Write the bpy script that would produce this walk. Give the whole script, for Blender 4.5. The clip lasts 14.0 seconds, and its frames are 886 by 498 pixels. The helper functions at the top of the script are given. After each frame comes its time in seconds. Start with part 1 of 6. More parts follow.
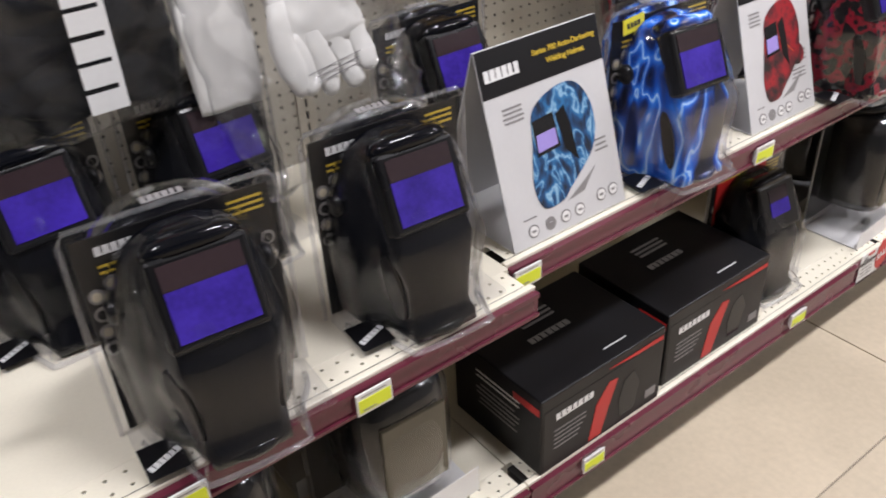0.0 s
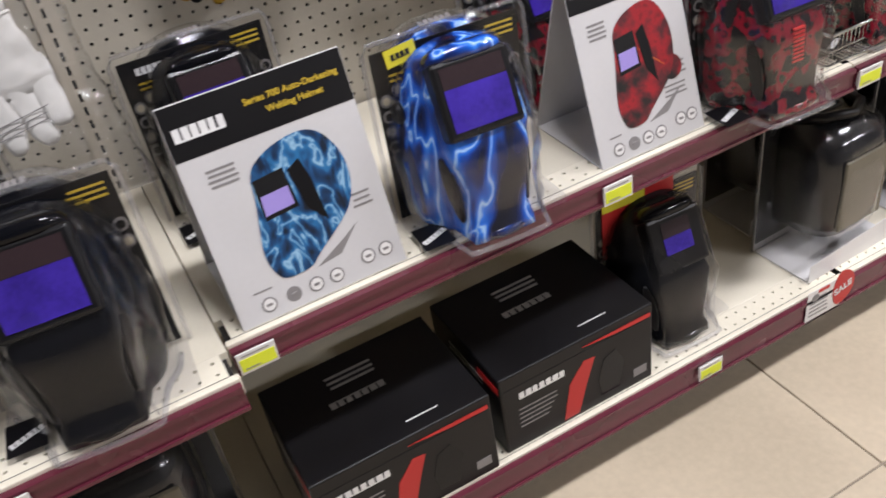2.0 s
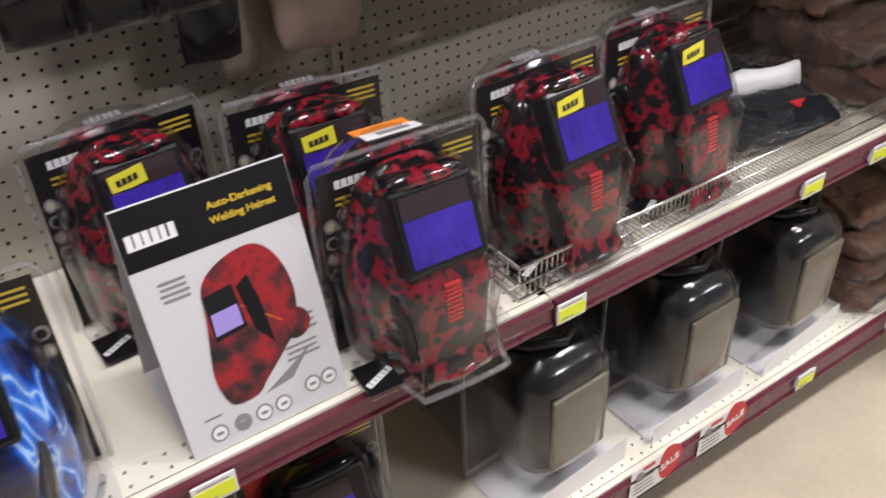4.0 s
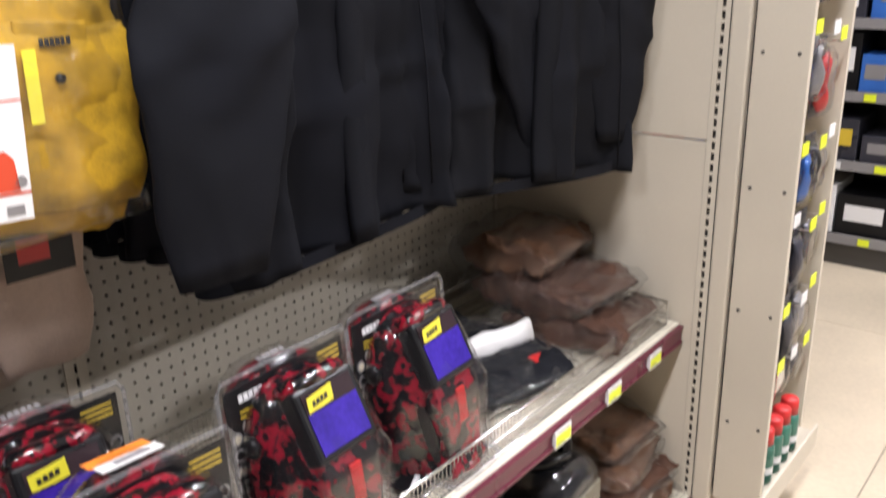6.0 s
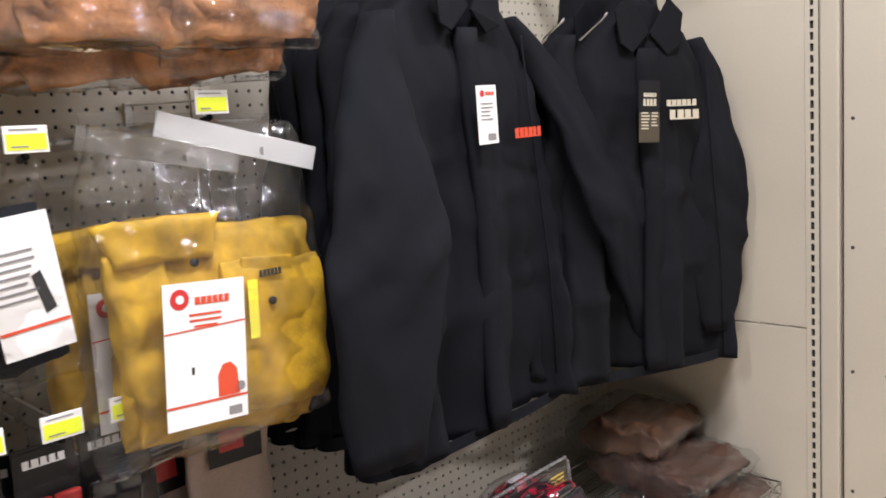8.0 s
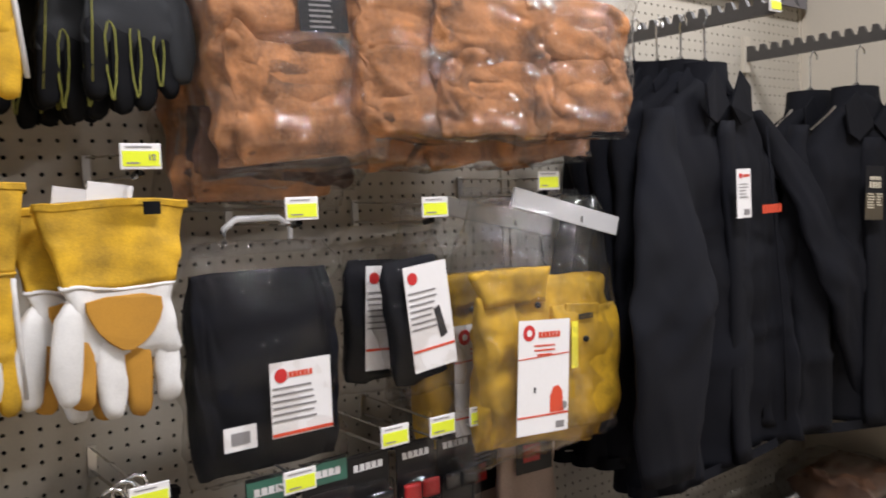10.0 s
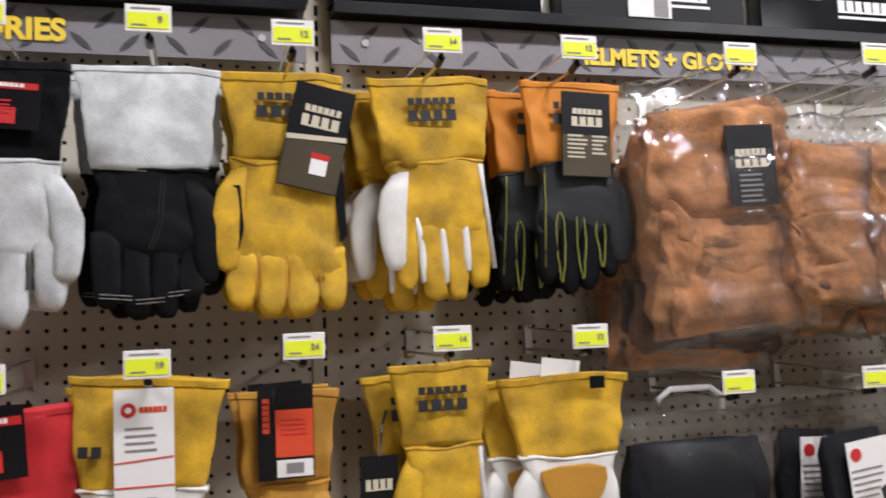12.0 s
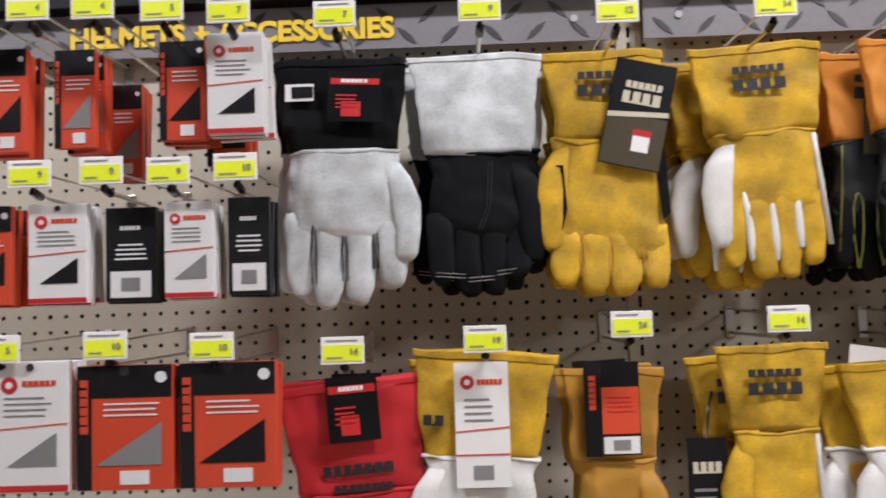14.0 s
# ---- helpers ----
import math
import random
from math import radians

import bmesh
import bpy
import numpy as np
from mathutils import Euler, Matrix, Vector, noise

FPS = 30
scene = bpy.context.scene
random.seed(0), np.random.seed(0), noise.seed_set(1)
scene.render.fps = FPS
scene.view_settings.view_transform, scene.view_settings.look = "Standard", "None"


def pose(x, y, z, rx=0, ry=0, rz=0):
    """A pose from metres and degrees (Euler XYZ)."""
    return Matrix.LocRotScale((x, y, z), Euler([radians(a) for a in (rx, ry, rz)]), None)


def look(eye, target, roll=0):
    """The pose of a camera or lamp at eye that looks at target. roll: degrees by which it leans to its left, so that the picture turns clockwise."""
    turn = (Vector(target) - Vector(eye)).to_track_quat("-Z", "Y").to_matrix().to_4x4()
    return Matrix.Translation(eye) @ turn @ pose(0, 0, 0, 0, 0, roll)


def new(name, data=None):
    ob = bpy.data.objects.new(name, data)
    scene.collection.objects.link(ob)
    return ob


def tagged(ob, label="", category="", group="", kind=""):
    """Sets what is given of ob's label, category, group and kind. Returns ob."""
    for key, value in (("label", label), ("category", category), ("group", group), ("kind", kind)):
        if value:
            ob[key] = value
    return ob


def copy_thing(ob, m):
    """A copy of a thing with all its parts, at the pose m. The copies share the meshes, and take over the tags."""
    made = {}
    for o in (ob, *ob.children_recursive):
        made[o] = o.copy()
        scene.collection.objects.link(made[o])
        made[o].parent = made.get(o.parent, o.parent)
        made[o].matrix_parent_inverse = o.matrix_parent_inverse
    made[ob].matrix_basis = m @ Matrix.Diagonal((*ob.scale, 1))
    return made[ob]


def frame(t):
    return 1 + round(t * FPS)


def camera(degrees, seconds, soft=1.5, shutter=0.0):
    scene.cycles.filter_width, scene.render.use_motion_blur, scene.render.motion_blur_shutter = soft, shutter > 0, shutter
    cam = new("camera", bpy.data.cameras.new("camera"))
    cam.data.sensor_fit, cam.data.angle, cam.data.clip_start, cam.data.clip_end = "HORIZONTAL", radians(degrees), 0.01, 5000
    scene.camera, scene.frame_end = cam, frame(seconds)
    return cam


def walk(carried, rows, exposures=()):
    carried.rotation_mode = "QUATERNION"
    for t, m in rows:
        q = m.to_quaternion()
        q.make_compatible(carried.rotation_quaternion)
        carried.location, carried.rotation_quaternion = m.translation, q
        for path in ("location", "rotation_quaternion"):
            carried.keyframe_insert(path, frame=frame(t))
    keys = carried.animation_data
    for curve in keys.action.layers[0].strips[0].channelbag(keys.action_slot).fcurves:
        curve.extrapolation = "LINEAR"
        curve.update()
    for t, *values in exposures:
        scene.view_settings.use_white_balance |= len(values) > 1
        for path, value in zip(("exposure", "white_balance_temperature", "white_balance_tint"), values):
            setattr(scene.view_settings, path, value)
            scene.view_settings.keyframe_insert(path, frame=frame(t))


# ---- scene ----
cam = camera(54.5, 14.0, soft=1.7, shutter=0.35)
PATH = [
    (0, (-0.007, -0.067, 1.430), (0.972, 1.279, 0.321), -3.2),
    (0.5, (0.127, -0.062, 1.434), (1.083, 1.246, 0.260), -4.3),
    (1, (0.303, -0.103, 1.425), (1.066, 1.327, 0.253), -6.2),
    (1.5, (0.514, -0.19, 1.431), (1.14, 1.34, 0.305), -8.3),
    (2, (0.68, -0.18, 1.423), (1.3, 1.298, 0.226), -10.2),
    (2.5, (0.857, -0.072, 1.443), (1.553, 1.36, 0.232), -6.8),
    (2.7, (0.946, -0.004, 1.472), (1.636, 1.392, 0.216), -5.5),
    (4.8, (1.324, 0.031, 1.451), (2.427, 1.295, 0.363), -0.9),
    (5, (1.33, 0.033, 1.457), (2.492, 1.244, 0.369), -0.3),
    (5.5, (1.332, 0.027, 1.477), (2.664, 1.197, 0.550), -0.6),
    (6, (1.313, 0.025, 1.515), (2.768, 1.222, 0.844), -1.6),
    (6.5, (1.259, 0.027, 1.559), (2.759, 1.292, 1.176), -2.5),
    (7, (1.195, 0.029, 1.585), (2.727, 1.281, 1.294), -1.1),
    (7.5, (1.143, 0.002, 1.604), (2.603, 1.337, 1.314), -2.0),
    (7.7, (1.14, -0.02, 1.606), (2.576, 1.342, 1.320), -2.9),
    (9.8, (0.671, -0.053, 1.642), (1.946, 1.482, 1.503), -2.5),
    (10, (0.65, -0.051, 1.647), (1.884, 1.519, 1.525), -2.1),
    (10.5, (0.612, -0.056, 1.670), (1.714, 1.612, 1.613), -1.8),
    (11, (0.573, -0.051, 1.705), (1.457, 1.743, 1.747), -1.7),
    (11.5, (0.54, -0.045, 1.736), (1.236, 1.827, 1.842), -1.9),
    (12, (0.513, -0.042, 1.749), (1.055, 1.876, 1.907), -2.3),
    (12.5, (0.478, -0.046, 1.756), (0.855, 1.909, 1.947), -1.7),
    (13, (0.456, -0.044, 1.757), (0.705, 1.932, 1.940), -1.5),
    (13.5, (0.447, -0.04, 1.754), (0.572, 1.95, 1.915), -1.9),
    (14, (0.427, -0.035, 1.749), (0.377, 1.959, 1.883), -1.8),
]
walk(cam, [(t, look(eye, target, roll)) for t, eye, target, roll in PATH], exposures=((0.0, 0.2), (1.5, 0.14), (2.5, 0.1), (5.0, 0.24), (5.5, 0.48), (6.0, 0.7), (6.5, 0.92), (7.0, 0.84), (7.7, 0.7), (10.0, 0.2), (11.0, 0.0), (14.0, 0.02)))

# ---- light ----
world = bpy.data.worlds.new("world")
scene.world = world
world.use_nodes = True
world.node_tree.nodes["Background"].inputs["Color"].default_value = (0.95, 0.95, 1.0, 1)
world.node_tree.nodes["Background"].inputs["Strength"].default_value = 0.02
LAMP_COLOUR = (0.96, 0.94, 1.0)
# all out of view; the two at y -3 are fill added for below the jackets
CEILING_LAMPS = ((-1.25, -0.05, 60), (1.5, -0.05, 72), (4.25, -0.2, 74), (7.0, -0.2, 90), (9.4, -0.2, 60), (4.3, -3.0, 110), (7.0, -3.0, 70))
for lx, ly, power in CEILING_LAMPS:
    lamp = bpy.data.lights.new("ceiling_lamp_light", "AREA")
    lamp.energy, lamp.shape, lamp.size, lamp.size_y, lamp.color = power, "RECTANGLE", 0.9, 0.2, LAMP_COLOUR
    new("ceiling_lamp_light", lamp).matrix_world = pose(lx, ly, 3.69)


# ---- materials ----
def link(nt, a, b):
    nt.links.new(a, b)


def noise_node(nt, scale, detail=3.0):
    tex = nt.nodes.new("ShaderNodeTexNoise")
    tex.noise_dimensions = "4D"
    tex.inputs["Scale"].default_value, tex.inputs["Detail"].default_value = scale, detail
    link(nt, nt.nodes["Texture Coordinate"].outputs["Object"], tex.inputs["Vector"])
    link(nt, nt.nodes["seed"].outputs[0], tex.inputs["W"])
    return tex


def base_nodes(name):
    m = bpy.data.materials.new(name)
    m.use_nodes = True
    nt = m.node_tree
    nt.nodes.new("ShaderNodeTexCoord")
    info = nt.nodes.new("ShaderNodeObjectInfo")
    seed = nt.nodes.new("ShaderNodeMath")
    seed.name, seed.operation = "seed", "MULTIPLY"
    seed.inputs[1].default_value = 20.0
    link(nt, info.outputs["Random"], seed.inputs[0])
    return m, nt, nt.nodes["Principled BSDF"]


def remap(nt, value, a, b, lo=0.3, hi=0.7):
    r = nt.nodes.new("ShaderNodeMapRange")
    for k, v in zip(("From Min", "From Max", "To Min", "To Max"), (lo, hi, a, b)):
        r.inputs[k].default_value = v
    link(nt, value, r.inputs["Value"])
    return r.outputs["Result"]


def add_bump(nt, bsdf, height, strength, distance):
    bump = nt.nodes.new("ShaderNodeBump")
    bump.inputs["Strength"].default_value, bump.inputs["Distance"].default_value = strength, distance
    link(nt, height, bump.inputs["Height"])
    link(nt, bump.outputs["Normal"], bsdf.inputs["Normal"])


def surface(name, colour, rough=0.5, metal=0.0, vary=0.1, spec=0.5, large=6.0, grain=150.0, bump=0.15, distance=0.002, coat=0.0, sheen=0.0):
    """A plain surface whose colour and roughness vary at two scales."""
    m, nt, bsdf = base_nodes(name)
    n1, n2 = noise_node(nt, large), noise_node(nt, grain)
    both = nt.nodes.new("ShaderNodeMath")
    both.operation = "ADD"
    link(nt, remap(nt, n1.outputs[0], 1 - vary, 1 + vary), both.inputs[0])
    link(nt, remap(nt, n2.outputs[0], -vary * 0.4, vary * 0.4), both.inputs[1])
    tint = nt.nodes.new("ShaderNodeVectorMath")
    tint.operation = "SCALE"
    tint.inputs[0].default_value = colour
    link(nt, both.outputs[0], tint.inputs["Scale"])
    link(nt, tint.outputs[0], bsdf.inputs["Base Color"])
    link(nt, remap(nt, n1.outputs[0], max(0.03, rough - 0.08), min(1, rough + 0.08)), bsdf.inputs["Roughness"])
    bsdf.inputs["Metallic"].default_value = metal
    bsdf.inputs["Specular IOR Level"].default_value = spec
    bsdf.inputs["Coat Weight"].default_value = coat
    bsdf.inputs["Coat Roughness"].default_value = 0.06
    bsdf.inputs["Sheen Weight"].default_value = sheen
    if bump:
        add_bump(nt, bsdf, n2.outputs[0], bump, distance)
    return m


def patterned(name, stops, scale=14.0, rough=0.15, warp=1.0, cells=False, coat=0.6):
    """A printed helmet skin: flame lines or blotches, under a glossy coat."""
    m, nt, bsdf = base_nodes(name)
    n = noise_node(nt, scale, 2.0 if cells else 5.0)
    src = n.outputs[0]
    if cells:
        n.inputs["Distortion"].default_value = warp
        squash = nt.nodes.new("ShaderNodeVectorMath")
        squash.operation = "MULTIPLY"
        squash.inputs[1].default_value = (1.3, 1.3, 0.6)
        link(nt, nt.nodes["Texture Coordinate"].outputs["Object"], squash.inputs[0])
        link(nt, squash.outputs[0], n.inputs["Vector"])
    ramp = nt.nodes.new("ShaderNodeValToRGB")
    els = ramp.color_ramp.elements
    els[0].position, els[0].color = stops[0][0], (*stops[0][1], 1)
    els[1].position, els[1].color = stops[-1][0], (*stops[-1][1], 1)
    for p, c in stops[1:-1]:
        e = els.new(p)
        e.color = (*c, 1)
    link(nt, src, ramp.inputs[0])
    link(nt, ramp.outputs[0], bsdf.inputs["Base Color"])
    bsdf.inputs["Roughness"].default_value = rough
    bsdf.inputs["Coat Weight"].default_value = coat
    bsdf.inputs["Coat Roughness"].default_value = 0.04
    add_bump(nt, bsdf, noise_node(nt, 60.0).outputs[0], 0.05, 0.002)
    return m


def film(name, tint=(0.93, 0.93, 0.95), rough=0.07, milk=0.05, crease=22.0, strength=0.6, gloss=0.25, least=0.045):
    """Thin clear plastic: see-through, a little milky, with glossy creases."""
    m, nt, bsdf = base_nodes(name)
    out = nt.nodes["Material Output"]
    clear, shine, white = (nt.nodes.new(k) for k in ("ShaderNodeBsdfTransparent", "ShaderNodeBsdfAnisotropic", "ShaderNodeBsdfDiffuse"))
    clear.inputs[0].default_value = (*tint, 1)
    shine.inputs["Roughness"].default_value = rough
    n1, n2 = noise_node(nt, crease * 0.55, 2.0), noise_node(nt, crease * 2.6, 3.0)
    n1.noise_type = "RIDGED_MULTIFRACTAL"
    both = nt.nodes.new("ShaderNodeMath")
    both.operation = "MULTIPLY_ADD"
    link(nt, n2.outputs[0], both.inputs[0])
    both.inputs[1].default_value = 0.35
    link(nt, n1.outputs[0], both.inputs[2])
    for node in (shine, white):
        add_bump(nt, node, both.outputs[0], strength, 0.02)
    edge = nt.nodes.new("ShaderNodeLayerWeight")
    edge.inputs["Blend"].default_value = 0.5
    facing = nt.nodes.new("ShaderNodeMath")
    facing.operation = "POWER"
    facing.inputs[1].default_value = 3.0
    link(nt, edge.outputs["Facing"], facing.inputs[0])
    amount = remap(nt, facing.outputs[0], least, gloss + 0.25, 0.0, 1.0)
    first, second = nt.nodes.new("ShaderNodeMixShader"), nt.nodes.new("ShaderNodeMixShader")
    first.inputs[0].default_value = milk
    link(nt, clear.outputs[0], first.inputs[1])
    link(nt, white.outputs[0], first.inputs[2])
    link(nt, amount, second.inputs[0])
    link(nt, first.outputs[0], second.inputs[1])
    link(nt, shine.outputs[0], second.inputs[2])
    link(nt, second.outputs[0], out.inputs["Surface"])
    return m


def print_ink(name, colour, rough=0.45):
    return surface(name, colour, rough, vary=0.04, bump=0.0)


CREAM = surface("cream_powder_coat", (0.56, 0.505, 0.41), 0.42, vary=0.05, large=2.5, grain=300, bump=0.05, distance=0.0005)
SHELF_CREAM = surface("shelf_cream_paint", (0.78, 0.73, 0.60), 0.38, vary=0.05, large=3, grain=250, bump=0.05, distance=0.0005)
PEG = surface("pegboard_tan", (0.50, 0.46, 0.38), 0.55, vary=0.06, large=2.0, grain=220, bump=0.08, distance=0.0006)
# near-black that puts the shade of recesses, slots and holes into colour
RECESS_SHADE = surface("recess_shade_black", (0.02, 0.018, 0.016), 0.8, vary=0.1, bump=0)
MAROON = surface("maroon_shelf_rail", (0.115, 0.020, 0.036), 0.28, vary=0.12, large=5, bump=0.03)
CONCRETE = surface("sealed_concrete", (0.55, 0.465, 0.345), 0.42, vary=0.13, large=2.3, grain=60, bump=0.05, distance=0.001)
JOINT = surface("joint_filler", (0.27, 0.23, 0.18), 0.8, vary=0.2)
# ceiling and wall tones are kept low to cut bounced fill light
WHITE_PAINT = surface("white_ceiling", (0.42, 0.42, 0.42), 0.7, vary=0.04)
WALL_PAINT = surface("wall_paint", (0.20, 0.195, 0.19), 0.7, vary=0.05)
STEEL = surface("zinc_wire", (0.62, 0.60, 0.56), 0.3, metal=1.0, vary=0.08)
CHROME = surface("chrome", (0.75, 0.75, 0.74), 0.15, metal=1.0, vary=0.03, bump=0)
BLACK_PLASTIC = surface("black_plastic", (0.007, 0.007, 0.008), 0.3, vary=0.15, bump=0.02, spec=0.35)
GLOSS_BLACK = surface("gloss_black_shell", (0.0035, 0.004, 0.006), 0.12, vary=0.15, bump=0.0, spec=0.2, coat=0.15)
MATT_BLACK = surface("black_card", (0.005, 0.0048, 0.006), 0.42, vary=0.12, bump=0.02, spec=0.3)
SMOKE = surface("smoked_shield", (0.010, 0.010, 0.011), 0.14, vary=0.15, bump=0.0, spec=0.4, coat=0.3)
SHIELD_GREY = surface("grey_shield_window", (0.11, 0.10, 0.072), 0.2, vary=0.1, bump=0.0)
WHITE_CARD = surface("white_card", (0.74, 0.73, 0.72), 0.4, vary=0.03, bump=0.02)
SIGN_CARD = surface("sign_card", (0.56, 0.555, 0.56), 0.5, vary=0.03, bump=0.02)
GREY_INK = print_ink("grey_ink", (0.22, 0.21, 0.21))
DARK_INK = print_ink("dark_ink", (0.02, 0.02, 0.022))
WHITE_INK = print_ink("white_ink", (0.75, 0.75, 0.75))
YELLOW_INK = print_ink("yellow_ink", (0.62, 0.44, 0.04))
RED_INK = print_ink("red_ink", (0.50, 0.02, 0.02))
ORANGE_INK = print_ink("orange_red_ink", (0.60, 0.062, 0.022))
ORANGE = print_ink("orange_sticker", (0.85, 0.25, 0.03))
CREAM_INK = print_ink("cream_ink", (0.55, 0.50, 0.38))
OLIVE_INK = print_ink("olive_ink", (0.055, 0.042, 0.022))
LABEL_YELLOW = print_ink("price_label_yellow", (0.72, 0.80, 0.03))
TAG_YELLOW = print_ink("sticker_yellow", (0.80, 0.72, 0.05))
VISOR = surface("violet_filter_glass", (0.040, 0.020, 0.27), 0.06, vary=0.3, large=16, bump=0)
VISOR_TOP = surface("dark_filter_glass", (0.030, 0.019, 0.022), 0.08, vary=0.1, bump=0)
LILAC = print_ink("lilac_ink", (0.32, 0.25, 0.62))
RED_SKIN = patterned("red_black_camouflage", [(0.44, (0.005, 0.005, 0.006)), (0.49, (0.022, 0.006, 0.008)), (0.52, (0.13, 0.005, 0.012)), (0.59, (0.23, 0.007, 0.020)), (0.64, (0.04, 0.006, 0.010)), (0.68, (0.008, 0.007, 0.008))], 44)
BLUE_SKIN = patterned("blue_lightning", [(0.34, (0.002, 0.003, 0.012)), (0.43, (0.003, 0.018, 0.12)), (0.465, (0.007, 0.08, 0.48)), (0.487, (0.03, 0.20, 0.75)), (0.50, (0.42, 0.66, 0.92)), (0.513, (0.03, 0.18, 0.72)), (0.545, (0.006, 0.07, 0.42)), (0.59, (0.003, 0.016, 0.10)), (0.66, (0.002, 0.003, 0.012))], 10, warp=0.9, cells=True)
RED_PRINT = patterned("red_helmet_print", [(0.38, (0.012, 0.012, 0.012)), (0.47, (0.10, 0.015, 0.02)), (0.6, (0.33, 0.012, 0.02)), (0.7, (0.05, 0.01, 0.01))], 30, rough=0.4, coat=0.1)
BLUE_PRINT = patterned("blue_helmet_print", [(0.34, (0.003, 0.008, 0.022)), (0.42, (0.008, 0.055, 0.16)), (0.475, (0.02, 0.16, 0.38)), (0.50, (0.30, 0.50, 0.66)), (0.525, (0.02, 0.15, 0.36)), (0.59, (0.006, 0.04, 0.12)), (0.68, (0.003, 0.01, 0.03))], 22, rough=0.4, warp=1.2, cells=True, coat=0.1)
CLEAR = film("clear_clamshell", (0.96, 0.96, 0.97), 0.05, 0.004, 9, 0.55, 0.45, 0.016)
BAG = film("clear_bag_film", (0.96, 0.96, 0.96), 0.055, 0.016, 17, 0.7, 0.55, 0.048)
MILKY = film("milky_plastic_strip", (0.9, 0.9, 0.9), 0.2, 0.42, 6, 0.2, 0.3)
RIM = film("clear_moulded_rim", (0.92, 0.92, 0.94), 0.08, 0.07, 9, 0.2, 0.4)
BAG_FLAT = film("clear_flat_bag_film", (0.95, 0.94, 0.93), 0.05, 0.002, 24, 0.5, 0.30, 0.016)
SUEDE = surface("brown_suede", (0.34, 0.145, 0.052), 0.85, vary=0.55, large=20, grain=210, bump=0.5, distance=0.0025, sheen=0.1)
DARK_SUEDE = surface("dark_brown_suede", (0.066, 0.027, 0.014), 0.75, vary=0.35, large=12, grain=180, bump=0.5, distance=0.003)
MID_SUEDE = surface("mid_brown_suede", (0.105, 0.047, 0.021), 0.8, vary=0.35, large=12, grain=180, bump=0.4, distance=0.003)
YELLOW_LEATHER = surface("yellow_leather", (0.48, 0.28, 0.011), 0.75, vary=0.36, large=26, grain=420, bump=0.28, distance=0.0012)
AMBER_LEATHER = surface("amber_leather", (0.42, 0.205, 0.02), 0.72, vary=0.16, large=14, grain=520, bump=0.22, distance=0.001)
ORANGE_LEATHER = surface("orange_leather", (0.62, 0.22, 0.02), 0.7, vary=0.12, large=14, grain=520, bump=0.22, distance=0.001)
GREY_LEATHER = surface("light_grey_leather", (0.53, 0.555, 0.565), 0.75, vary=0.26, large=24, grain=420, bump=0.28, distance=0.0012)
WHITE_LEATHER = surface("white_leather", (0.62, 0.61, 0.585), 0.7, vary=0.12, large=22, grain=420, bump=0.25, distance=0.0012)
BLACK_LEATHER = surface("black_leather", (0.0036, 0.0038, 0.0048), 0.65, vary=0.3, large=16, grain=520, bump=0.22, distance=0.001, spec=0.12)
SLATE_LEATHER = surface("slate_leather", (0.026, 0.028, 0.031), 0.6, vary=0.15, large=16, grain=520, bump=0.22, distance=0.001, spec=0.2)
RED_LEATHER = surface("red_leather", (0.46, 0.012, 0.018), 0.65, vary=0.15, large=14, grain=520, bump=0.22, distance=0.001)
TAN_SUEDE = surface("pale_tan_suede", (0.50, 0.39, 0.31), 0.85, vary=0.12, large=14, grain=200, bump=0.4, distance=0.0015)
BLACK_EDGE = surface("black_glove_piping", (0.012, 0.012, 0.013), 0.6, vary=0.1)
SIGN_YELLOW = print_ink("sign_yellow", (0.85, 0.60, 0.05))
PIPING = surface("lime_piping", (0.26, 0.26, 0.045), 0.6, vary=0.1)
NAVY_CLOTH = surface("black_cotton_cloth", (0.0050, 0.0055, 0.0082), 0.85, vary=0.25, large=5, grain=500, bump=0.3, distance=0.0008, spec=0.14)
GREY_CLOTH = surface("charcoal_cloth", (0.0068, 0.0072, 0.0096), 0.85, vary=0.25, large=5, grain=500, bump=0.3, distance=0.0008, spec=0.14)
BAND_GREY = surface("sign_band_grey", (0.20, 0.19, 0.20), 0.45, vary=0.12, large=4, bump=0.02)
BAND_DARK = surface("sign_band_dark", (0.055, 0.053, 0.06), 0.45, vary=0.1, bump=0)
GREEN_CAN = surface("green_can", (0.03, 0.13, 0.09), 0.3, vary=0.2)
BLUE_GOODS = surface("blue_goods", (0.03, 0.12, 0.42), 0.35, vary=0.2)
DARK_GOODS = surface("dark_goods", (0.03, 0.03, 0.04), 0.3, vary=0.3)
SHELF_DARK = surface("dark_shelf_paint", (0.06, 0.055, 0.05), 0.5, vary=0.15)
LAMP_WHITE = bpy.data.materials.new("lamp_diffuser")
LAMP_WHITE.use_nodes = True
LAMP_WHITE.node_tree.nodes["Principled BSDF"].inputs["Emission Color"].default_value = (*LAMP_COLOUR, 1)
LAMP_WHITE.node_tree.nodes["Principled BSDF"].inputs["Emission Strength"].default_value = 6.0


# ---- building helpers ----
def part(name, bm, material, parent=None, label="", smooth=False, bevel=0.0):
    """Links a bmesh as one mesh object, under parent where one is given."""
    if bevel:
        bmesh.ops.bevel(bm, geom=list(bm.edges), offset=bevel, segments=2, affect="EDGES", profile=0.5)
    bmesh.ops.recalc_face_normals(bm, faces=list(bm.faces))
    me = bpy.data.meshes.new(name)
    bm.to_mesh(me)
    bm.free()
    if smooth:
        me.polygons.foreach_set("use_smooth", [True] * len(me.polygons))
    me.materials.append(material)
    ob = new(name, me)
    if parent:
        ob.parent = parent
    if label:
        tagged(ob, label)
    return ob


